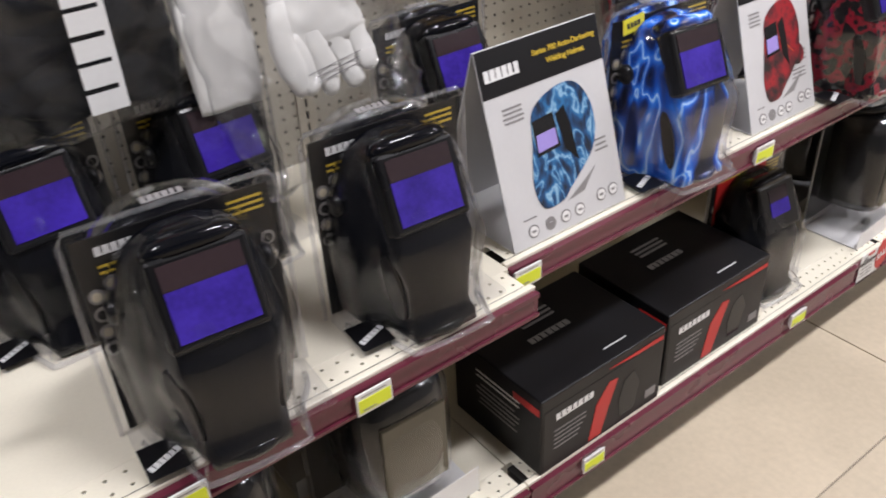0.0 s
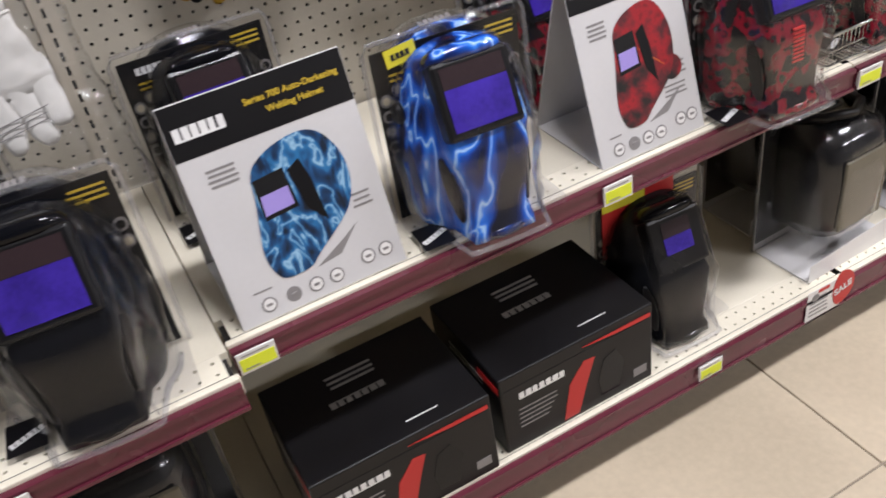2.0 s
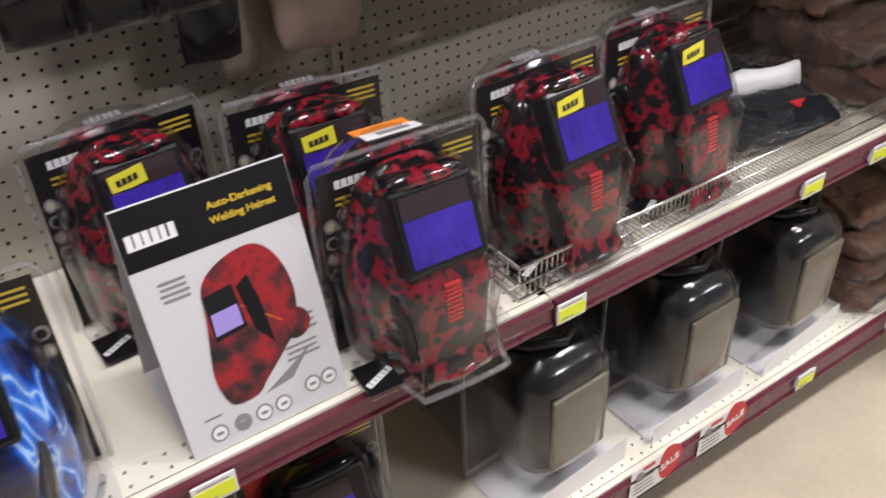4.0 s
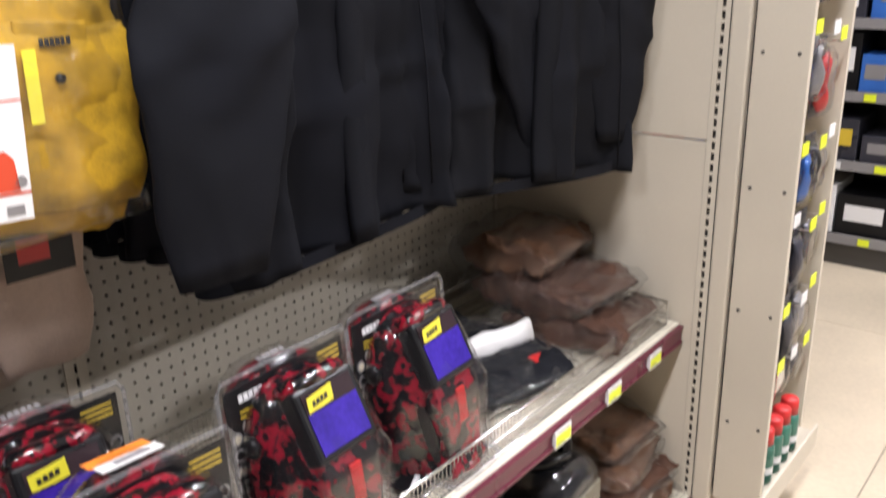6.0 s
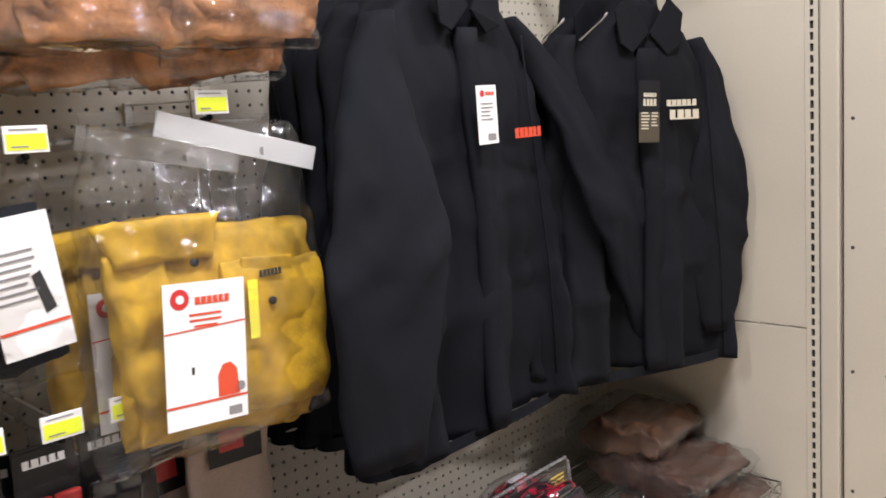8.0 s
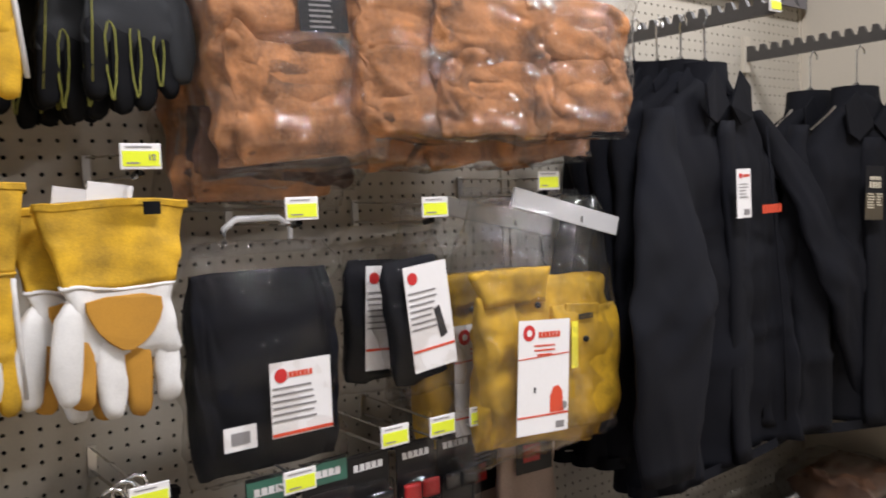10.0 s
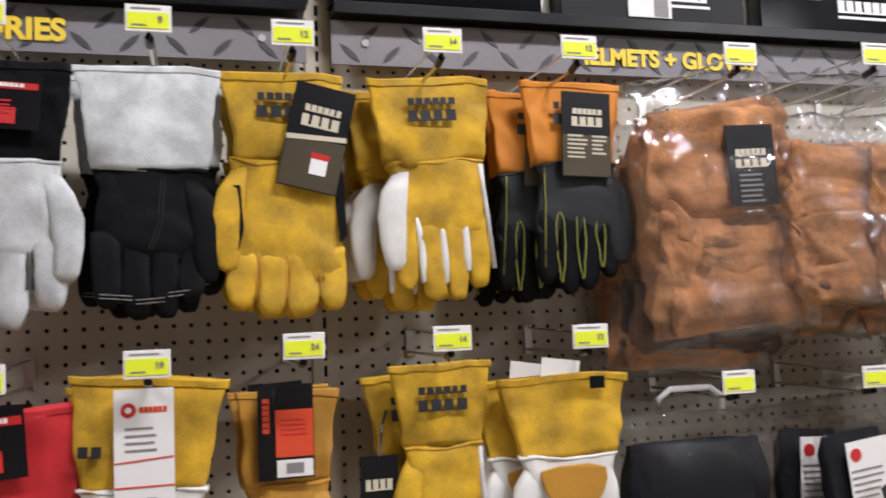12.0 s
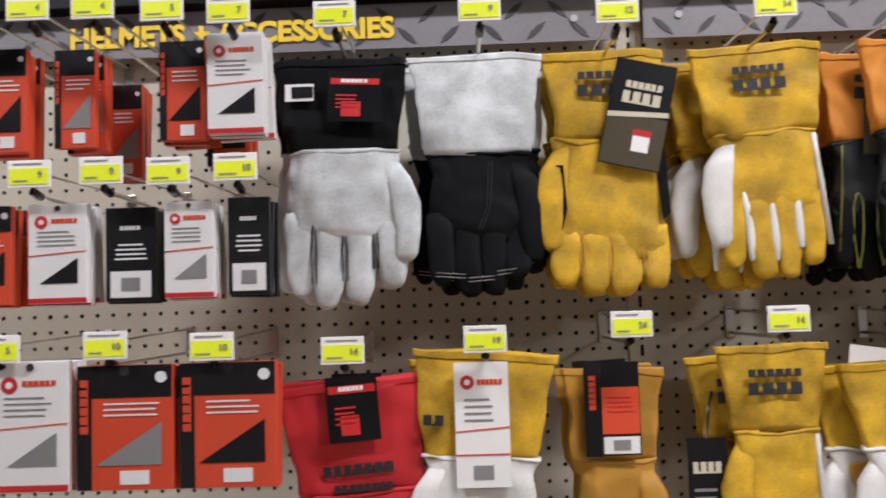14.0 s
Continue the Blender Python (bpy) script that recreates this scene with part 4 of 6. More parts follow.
# ---- garments in clear bags on the pegboard ----
def pillow(w, h, d, power=3.0, n=28, rows=9, taper=0.0):
    """A soft upright slab hanging down from z = 0."""
    rings = []
    for k in range(rows):
        t = k / (rows - 1)
        e = max(0.12, (1 - abs(2 * t - 1) ** 5))
        rings.append(oval(0, 0, -h * t, w / 2 * (1 - taper * (1 - t)) * (0.93 + 0.07 * e), d / 2 * e, n, power))
    return loft(rings)


def bag_sheet(w, h, d, seed, top=0.35):
    """A clear bag around a slab, with sharp creases, gathered to a flat seam at its top."""
    rings = []
    rows = 34
    for k in range(rows):
        t = k / (rows - 1)
        thick = d / 2 * (0.10 if t == 0 else min(1.0, 0.25 + t * 2.2)) * (1 if t < 0.97 else 0.3)
        wide = w / 2 * (0.86 + 0.14 * min(1, t / top))
        rings.append(oval(0.006 * math.sin(5 * t + seed), 0, -h * t, wide, thick, 64, 3.0))
    bm = crumple(loft(rings), 0.05, 0.012, seed)
    for v in bm.verts:
        p = Vector((v.co.x * 24 + v.co.z * 7, v.co.y * 10, v.co.z * 13 - v.co.x * 5)) + Vector((seed, seed * 0.7, 0))
        ridge = max(0.0, 1 - 3.2 * abs(noise.noise(p))) ** 2 + 0.6 * max(0.0, 1 - 3.5 * abs(noise.noise(p * 2.1))) ** 2
        v.co.y += math.copysign(0.0065 * ridge, v.co.y)
        v.co.x += math.copysign(0.003 * ridge, v.co.x)
    return bm


def bagged_garment(m, label, cloth, w, h, d, bag_w, bag_h, drop, seed, group="bagged garments"):
    th = thing("bagged_garment", m, label, "bagged garment", group)
    bm = creased(crumple(crumple(pillow(w, h, d, 6.0, 90, 48), 0.08, 0.022, seed), 0.03, 0.008, seed + 2), seed, 0.009, 11.0, 14.0)
    part("folded_garment", turned(bm, pose(0, 0, -drop)), cloth, th, smooth=True)
    for k, (f, g, turn) in enumerate(((0.02, 0.50, 3), (0.40, 0.60, -4))):
        bm = creased(crumple(crumple(pillow(w * (0.97 - 0.05 * k), h * g, d * 0.34, 6.0, 80, 30), 0.06, 0.012, seed + k), 0.025, 0.006, seed + k + 3), seed + k, 0.006, 12.0, 16.0)
        part("folded_flap", turned(bm, pose(0.004 * k, -d * (0.42 + 0.06 * (1 - k)), -drop - h * f, 0, turn, 0)), cloth, th, smooth=True)
    part("bag", bag_sheet(bag_w, bag_h, d * 1.75, seed), BAG, th, "crinkled clear plastic bag", smooth=True)
    return th


b = bagged_garment(pose(1.280, 1.145, 2.115, 0, -3, 0), "brown suede apron folded in a clear bag", SUEDE, 0.265, 0.345, 0.075, 0.305, 0.42, 0.055, 3)
part("hang_card", plate(0.040, -0.155, 0.085, 0.125, -0.062, 0.001), MATT_BLACK, b, "dark printed card")
part("card_mark", blocks(6, 0.040, -0.135, 0.055, 0.012, -0.063, blocks(4, 0.040, -0.152, 0.058, 0.015, -0.063)), CREAM_INK, b)
part("card_print", bars(6, 0.04, -0.17, 0.05, 0.008, 0.003, -0.063, -1, 4), GREY_INK, b)
copy_thing(b, pose(1.285, 1.235, 2.055, 0, 3, 0))
for k, (bx, by, bz, sd, ww) in enumerate(((1.500, 1.10, 2.11, 5, 0.20), (1.640, 1.07, 2.11, 6, 0.23), (1.815, 1.05, 2.115, 7, 0.25))):
    b = bagged_garment(pose(bx, by, bz, 0, 4 - 2 * k, -6), "brown suede sleeves folded in a clear bag", SUEDE, ww, 0.245, 0.06, ww + 0.04, 0.37, 0.115, sd)
    if k == 0:
        part("yellow_strip", plate(-ww * 0.42, -0.22, 0.006, 0.05, -0.034), YELLOW_INK, b)
    copy_thing(b, pose(bx - 0.01, by + 0.085, bz - 0.045, 0, -3, 4))
th = bagged_garment(pose(1.70, 1.17, 1.86, 0, 80, 0), "dark brown suede jacket rolled in a clear bag", DARK_SUEDE, 0.10, 0.30, 0.07, 0.12, 0.33, 0.01, 9)
th = bagged_garment(pose(1.14, 1.20, 1.745, 0, -86, 0), "dark brown suede apron rolled in a clear bag", DARK_SUEDE, 0.10, 0.28, 0.07, 0.12, 0.30, 0.01, 10)
for hx, hy, hz in ((1.283, 1.03, 2.118), (1.50, 1.0, 2.118), (1.66, 0.99, 2.12), (1.84, 0.98, 2.12)):
    peg_hook(hx, hy, hz)

# black trousers pack with a hanger handle
th = thing("black_trousers_pack", pose(1.240, 1.155, 1.588), "black work trousers in a clear hanging pack", "clothes pack")
part("trousers", creased(crumple(turned(pillow(0.240, 0.305, 0.042, 9.0, 110, 44), pose(0, 0, -0.043)), 0.05, 0.004, 1), 3, 0.007, 26.0, 4.0), NAVY_CLOTH, th, smooth=True)
part("bag", bag_sheet(0.262, 0.36, 0.07, 2, 0.1), BAG_FLAT, th, "clear plastic pack", smooth=True)
part("hanger_handle", rod([(-0.055, 0, 0.0), (-0.055, 0, 0.022), (-0.035, 0, 0.036), (0.035, 0, 0.036), (0.055, 0, 0.022), (0.055, 0, 0.0)], 0.005, 8), MILKY, th, "clear plastic hanger handle", smooth=True)
part("hanger_bar", boxed(-0.125, 0.125, -0.004, 0.004, -0.018, 0.003), CLEAR, th, bevel=0.002)
part("care_card", plate(0.042, -0.24, 0.105, 0.115, -0.037, 0.001), WHITE_CARD, th, "white printed card")
part("emblem", disc(0.008, -0.203, 0.011, -0.038), RED_INK, th)
part("card_mark", blocks(6, 0.042, -0.203, 0.042, 0.010, -0.038), ORANGE_INK, th)
part("card_print", bars(6, 0.030, -0.222, 0.075, 0.010, 0.003, -0.038, -1, 5), GREY_INK, th)
part("card_rule", plate(0.042, -0.293, 0.104, 0.005, -0.038), ORANGE_INK, th)
part("bar_code", plate(-0.062, -0.285, 0.052, 0.036, -0.037), WHITE_CARD, th)
part("bar_code_print", bars(1, -0.062, -0.285, 0.04, 0.01, 0.018, -0.038), GREY_INK, th)

th = thing("black_sleeve_pack", pose(1.478, 1.10, 1.565, 0, -6, 0), "black welding sleeve in a clear pack with a white card", "sleeve pack", "sleeve packs")
part("sleeve", crumple(turned(pillow(0.115, 0.205, 0.04, 3.5), pose(0, 0, -0.02)), 0.04, 0.008, 2), NAVY_CLOTH, th, smooth=True)
part("bag", bag_sheet(0.14, 0.245, 0.055, 3, 0.2), BAG_FLAT, th, "clear plastic pack", smooth=True)
part("care_card", plate(0.010, -0.115, 0.088, 0.175, -0.030, 0.001), WHITE_CARD, th, "white printed card")
part("emblem", disc(-0.018, -0.048, 0.010, -0.031), RED_INK, th)
part("card_print", bars(7, 0.0, -0.072, 0.06, 0.010, 0.003, -0.031, -1, 6), GREY_INK, th)
part("picture", outline([(0.018, -0.105), (0.030, -0.10), (0.040, -0.15), (0.026, -0.155)], -0.031), DARK_INK, th)
part("card_rule", plate(0.01, -0.168, 0.086, 0.004, -0.031), ORANGE_INK, th)
copy_thing(th, pose(1.462, 1.175, 1.562, 0, 3, 0))

# yellow leather jacket in a bag
th = thing("yellow_jacket_bag", pose(1.728, 1.085, 1.640), "yellow leather jacket folded in a clear bag", "bagged garment")
bm = creased(crumple(crumple(pillow(0.315, 0.31, 0.055, 7.0, 120, 60), 0.09, 0.016, 4), 0.030, 0.006, 6), 5, 0.005, 13.0, 6.0)
part("folded_jacket", turned(bm, pose(0.055, 0, -0.148, 0, 4, 0)), YELLOW_LEATHER, th, smooth=True)
bm = creased(crumple(pillow(0.19, 0.225, 0.030, 5.0, 70, 40), 0.07, 0.008, 9), 7, 0.0035, 15.0, 5.0)
part("front_fold", turned(bm, pose(0.115, -0.040, -0.205, 0, 3, 0)), YELLOW_LEATHER, th, smooth=True)
bm = creased(crumple(pillow(0.085, 0.27, 0.040, 4.0, 50, 40), 0.05, 0.010, 12), 8, 0.004, 12.0, 8.0)
part("folded_sleeve", turned(bm, pose(-0.095, -0.018, -0.165, 0, -7, 0)), YELLOW_LEATHER, th, smooth=True)
part("collar", crumple(loft([oval(-0.05, -0.022, -0.125 - z, 0.095 - z * 0.3, 0.018, 28, 3.0) for z in (0, 0.012, 0.03, 0.05, 0.06)]), 0.04, 0.012, 2), YELLOW_LEATHER, th, smooth=True)
part("pocket_flap", turned(boxed(-0.045, 0.045, -0.003, 0.003, -0.026, 0.026), pose(0.100, -0.046, -0.225, 0, 5, 0)), YELLOW_LEATHER, th, bevel=0.003)
part("snap", disc(-0.02, -0.19, 0.006, -0.056, 0.005, 12), BLACK_PLASTIC, th, smooth=True)
part("snap", disc(0.10, -0.265, 0.006, -0.058, 0.005, 12), BLACK_PLASTIC, th, smooth=True)
part("bag", turned(bag_sheet(0.375, 0.465, 0.115, 8, 0.5), pose(0.03, 0, 0)), BAG, th, "crinkled clear plastic bag", smooth=True)
part("header_strip", turned(boxed(-0.125, 0.125, -0.002, 0.002, -0.018, 0.018), pose(0.085, -0.03, -0.03, 0, 15, -8)), MILKY, th, "white plastic header strip", bevel=0.001)
part("header_back", turned(boxed(-0.15, 0.15, -0.002, 0.002, -0.017, 0.017), pose(0.03, 0.03, 0.0, 0, 2, 0)), BAG, th)
part("strip_rivet", disc(0.12, -0.045, 0.006, -0.037, 0.004, 12), CHROME, th)
cm = pose(-0.022, -0.066, -0.315, 0, 4, 0)
card = part("care_card", turned(plate(0, 0, 0.125, 0.20, 0, 0.001), cm), WHITE_CARD, th, "white printed card")
for nm, bmx, mt in (("emblem", disc(-0.038, 0.078, 0.014, -0.0008), RED_INK), ("emblem_core", disc(-0.038, 0.078, 0.006, -0.0014), WHITE_CARD), ("brand_mark", blocks(6, 0.012, 0.074, 0.055, 0.012, -0.0008), ORANGE_INK), ("small_print", bars(3, 0.0, 0.055, 0.05, 0.008, 0.003, -0.0008, 0, 2), ORANGE_INK),
                    ("swoosh", turned(plate(0, 0, 0.124, 0.0018, -0.0008), pose(0, 0, 0.036, 0, -3, 0)), ORANGE_INK), ("size_mark", plate(-0.022, -0.022, 0.004, 0.01, -0.0008), DARK_INK),
                    ("picture", outline([(0.016, -0.065), (0.016, -0.035), (0.024, -0.02), (0.036, -0.018), (0.046, -0.028), (0.05, -0.065)], -0.0008), ORANGE_INK), ("card_rule", plate(0, -0.068, 0.124, 0.003, -0.0008), ORANGE_INK), ("bar_code", bars(1, 0.042, -0.088, 0.028, 0.01, 0.012, -0.0008), GREY_INK), ("round_mark", disc(0.052, -0.055, 0.007, -0.0008), GREY_INK)):
    part(nm, turned(bmx, cm), mt, card)
part("tape_sticker", turned(plate(0, 0, 0.016, 0.085, -0.063), pose(0.062, 0, -0.27, 0, 2, 0)), TAG_YELLOW, th, "yellow tape sticker")
part("garment_mark", blocks(6, 0.10, -0.222, 0.04, 0.012, -0.0575), DARK_INK, th)
copy_thing(th, pose(1.665, 1.20, 1.63, 0, -3, 0))
for hx, hy, hz in ((1.271, 1.07, 1.637), (1.526, 1.08, 1.63), (1.784, 1.07, 1.669)):
    peg_hook(hx, hy, hz)


# ---- jackets on hangers ----
def sleeve(side, lean, seed, fwd=0.0, slim=1.0, longer=0.0):
    """A wide flat sleeve with a bent elbow that narrows to the cuff."""
    keys = ((0.0, 0.172, -0.085, 0.030), (0.12, 0.215, -0.165, 0.058), (0.62, 0.262, -0.485, 0.142), (0.70, 0.268, -0.525, 0.140), (1.0, 0.284, -0.755 - longer, 0.070))
    rings = []
    for t in np.linspace(0, 1, 30):
        x, z, rx = (float(np.interp(t, [k[0] for k in keys], [k[c] for k in keys])) for c in (1, 2, 3))
        rings.append(oval(side * (x + lean * t), -0.03 * min(1, t * 2.5) - fwd * min(1, t * 1.6), z, rx * slim, 0.026 - 0.006 * t, 48, 2.2))
    bm = crumple(crumple(loft(rings), 0.16, 0.016, seed), 0.05, 0.004, seed + 1)
    for v in bm.verts:
        crease = math.sin(v.co.z * 60 + v.co.x * 40 * side + seed) ** 3 * max(0.0, 1 - abs(v.co.z + 0.5) / 0.16)
        v.co.y += 0.006 * crease - 0.006 * math.exp(-((v.co.z + 0.50 + 0.15 * v.co.x * side) / 0.010) ** 2)
    return creased(bm, seed, 0.005)


def jacket(m, label, cloth, seed, lean=(0.02, 0.0), fwd=(0.05, 0.0), marks=None, width=1.0, slims=(1.0, 0.92), longer=0.0):
    """A work jacket on a wire hanger; the middle of its collar top is the origin."""
    th = thing("work_jacket", m, label, "jacket", "jackets on the hanging arms")
    rows = [(0.055, 0.038, 0.0), (0.075, 0.042, -0.025), (0.15, 0.044, -0.075), (0.198, 0.047, -0.125)] + [(0.217 + 0.085 * t, 0.048 + 0.016 * math.sin(math.pi * min(1, t * 1.1)), -0.14 - (0.68 + longer) * t) for t in np.linspace(0, 1, 40)]
    rings = []
    for rx, ry, z in rows:
        ring = oval(0, 0, z, rx * width, ry * 0.85, 80, 3.0)
        for p in ring:
            drop = max(0.0, -z - 0.15)
            p.y += 0.045 * drop * math.sin(p.x * 30 + seed) + 0.022 * drop * math.sin(p.x * 67 + seed * 2)
            p.x += 0.014 * drop * math.sin(p.y * 40 + seed)
        rings.append(ring)
    bm = creased(crumple(crumple(loft(rings), 0.16, 0.016, seed), 0.05, 0.004, seed + 5), seed, 0.008)
    for v in bm.verts:
        for zf, side in ((-0.33, -1), (-0.42, 1), (-0.60, 1), (-0.63, -1)):
            v.co.y -= 0.009 * math.exp(-((v.co.z - zf - 0.06 * v.co.x) / 0.012) ** 2) * max(0.0, min(1.0, 0.5 + 5 * side * v.co.x))
    part("body", bm, cloth, th, smooth=True)
    part("sleeve", sleeve(-1, lean[0], seed + 2, fwd[0], slims[0], longer), cloth, th, smooth=True)
    part("sleeve", sleeve(1, lean[1], seed + 3, fwd[1], slims[1], longer), cloth, th, smooth=True)
    for s in (-1, 1):
        pts = [(0.002 * s, -0.078), (0.052 * s, 0.0), (0.090 * s, -0.035), (0.082 * s, -0.105), (0.050 * s, -0.122)]
        bm = outline(pts if s > 0 else pts[::-1], -0.060, 0.006)
        part("collar", crumple(bm, 0.05, 0.008, seed + s), cloth, th, bevel=0.002)
    part("collar_stand", loft([oval(0, 0.005, z, r, 0.046, 20, 2.2) for z, r in ((-0.05, 0.075), (-0.02, 0.064), (0.018, 0.058))], caps=False), cloth, th, smooth=True)
    strip = []
    for t in np.linspace(0, 1, 22):
        z = -0.11 - (0.70 + longer) * t
        drop = max(0.0, -z - 0.15)
        y = -0.060 - 0.004 * math.sin(t * 9 + seed) - 0.022 * drop
        strip.append([Vector((x + 0.004 * math.sin(t * 7 + seed), y + dy, z)) for x, dy in ((-0.030, 0.012), (-0.026, 0.0), (0.024, -0.002), (0.030, 0.012))])
    part("placket", loft(strip), cloth, th, smooth=True)
    part("side_seam_line", rod([(0.155, -0.056, -0.12), (0.165, -0.066, -0.35), (0.185, -0.072, -0.6), (0.195, -0.066, -0.81)], 0.0022, 6), cloth, th, smooth=True)
    part("hem", loft([oval(0, 0, z, 0.304 * width, 0.050, 64, 2.8) for z in (-0.828 - longer, -0.804 - longer)], caps=False), cloth, th, smooth=True)
    part("cuff_snap", loft([oval(-0.272 - lean[0], -0.062 - fwd[0] - y, -0.78 - longer, 0.005, 0.002, 10) for y in (0, 0.002)]), CHROME, th)
    part("neck_label", plate(0, -0.025, 0.03, 0.03, -0.02), ORANGE_INK, th)
    hang = part("hanger", rod([(-0.14, 0, -0.090), (-0.08, 0, -0.045), (0, 0, 0.03), (0.08, 0, -0.045), (0.14, 0, -0.090)], 0.004), CHROME, th, "bright metal hanger")
    part("hanger_hook", rod([(0, 0, 0.03), (0, 0, 0.105), (0.012, 0, 0.122), (0.024, 0, 0.112), (0.024, 0, 0.10)], 0.0028), CHROME, hang)
    if marks:
        marks(th)
    return th


def orange_marks(th):
    part("brand_mark", blocks(6, 0.130, -0.307, 0.085, 0.022, -0.080), ORANGE_INK, th, "orange embroidered block mark")
    card = part("hang_card", plate(-0.005, -0.268, 0.056, 0.105, -0.090, 0.001), WHITE_CARD, th, "white printed hang card")
    part("emblem", disc(-0.018, -0.230, 0.006, -0.091), RED_INK, card)
    part("card_mark", blocks(5, 0.004, -0.230, 0.025, 0.007, -0.091), ORANGE_INK, card)
    part("small_print", bars(5, -0.006, -0.248, 0.036, 0.007, 0.002, -0.091, -1, 2), GREY_INK, card)
    part("bar_code", bars(1, 0.004, -0.308, 0.03, 0.01, 0.012, -0.091), GREY_INK, card)


def cream_marks(th):
    part("brand_mark", blocks(6, 0.070, -0.228, 0.085, 0.016, -0.078, blocks(4, 0.078, -0.253, 0.085, 0.024, -0.078, seed=3)), CREAM_INK, th, "cream embroidered block mark")
    hang_card(th, -0.03, -0.245, 0.055, 0.13, 2, MATT_BLACK, -0.090, style="lines")


for k, (jx, jy, jz) in enumerate(((2.235, 1.235, 1.915), (2.255, 1.185, 1.91), (2.275, 1.135, 1.908))):
    jacket(pose(jx, jy, jz, 0, 0, 3 - 2 * k), "black cotton work jacket on a bright hanger", NAVY_CLOTH, 3 + 4 * k, lean=(-0.15, 0.12), fwd=(0, 0.0), slims=(0.7, 0.92), longer=0.01)
jacket(pose(2.297, 1.088, 1.898, 0, -1, 2), "black cotton work jacket with an orange chest mark", NAVY_CLOTH, 17, lean=(0.05, 0.20), fwd=(0.08, 0.09), marks=orange_marks, slims=(1.0, 0.75), longer=0.05)
jacket(pose(2.80, 1.12, 1.865, 0, 0, -14), "black canvas work jacket on a hanger", GREY_CLOTH, 23, lean=(-0.14, -0.06), width=0.80, slims=(0.5, 0.7))
jacket(pose(2.80, 1.0, 1.862, 0, 1, -20), "black canvas work jacket with a cream chest mark", GREY_CLOTH, 29, lean=(-0.13, -0.08), fwd=(-0.03, 0.0), marks=cream_marks, width=0.80, slims=(0.55, 0.66))


def hanging_arm(x, z):
    th = thing("hanging_arm", pose(x, 0, z), "grey notched steel arm for hanging jackets", "hanging arm", "hanging arms")
    pts = [(0.93, 0.022), (0.93, -0.020), (FACE, -0.020), (FACE, 0.022)]
    y = FACE - 0.03
    while y > 0.95:
        pts += [(y, 0.022), (y - 0.008, 0.004), (y - 0.018, 0.004), (y - 0.022, 0.022)]
        y -= 0.034
    part("notched_bar", turned(outline(pts, -0.006, 0.012), pose(0, 0, 0, 0, 0, 90)), SHELF_DARK, th)
    part("bracket", boxed(-0.014, 0.014, FACE - 0.012, FACE, -0.05, 0.05), CREAM, th, bevel=0.002)
    part("end_label", boxed(-0.02, 0.02, 0.926, 0.930, -0.016, 0.022), WHITE_CARD, th)
    part("price_strip", boxed(-0.018, 0.018, 0.9245, 0.9256, -0.012, 0.004), LABEL_YELLOW, th)


hanging_arm(2.312, 2.018)
hanging_arm(2.832, 2.010)


# ---- helmets in clamshell packs ----
def half_ring(w, d, z, n=22, power=2.6, back=-0.004):
    pts = []
    for k in range(n + 1):
        a = -math.pi / 2 + math.pi * k / n
        s, c = math.sin(a), math.cos(a)
        pts.append(Vector((w * math.copysign(abs(s) ** (2 / power), s), back - d * abs(c) ** (2 / power), z)))
    return pts


HELMET = ((0.000, 0.094, 0.090, 0.124, 0.050), (0.008, 0.098, 0.092, 0.138, 0.052), (0.022, 0.100, 0.092, 0.139, 0.052), (0.034, 0.102, 0.091, 0.128, 0.046), (0.065, 0.104, 0.089, 0.125, 0.046), (0.100, 0.105, 0.090, 0.124, 0.052), (0.125, 0.105, 0.100, 0.122, 0.060), (0.142, 0.104, 0.104, 0.119, 0.062),
          (0.156, 0.102, 0.092, 0.112, 0.058), (0.185, 0.096, 0.080, 0.098, 0.056), (0.215, 0.086, 0.068, 0.083, 0.056), (0.238, 0.076, 0.056, 0.070, 0.054), (0.252, 0.066, 0.046, 0.058, 0.048), (0.262, 0.050, 0.034, 0.042, 0.038), (0.269, 0.030, 0.020, 0.024, 0.022), (0.271, 0.014, 0.010, 0.012, 0.010))
PACK = Matrix.Diagonal((0.97, 0.97, 1.06, 1))        # width, depth and height of a pack against its pattern


def face_row(z, w, d, front, half, n=56, grow=0.0):
    """A level section of the mask: rounded cheeks, with a flat-fronted snout or visor standing out of them."""
    pts = []
    for k in range(n + 1):
        a = -math.pi / 2 + math.pi * k / n
        u = math.sin(a)
        base = d * abs(math.cos(a)) ** 0.75
        snout = front - 0.05 * (u * w / half) ** 2 * half - max(0.0, abs(u * w) - half) * 4.0
        pts.append(Vector(((w + grow) * u, -0.004 - grow - max(base, snout), z)))
    return pts


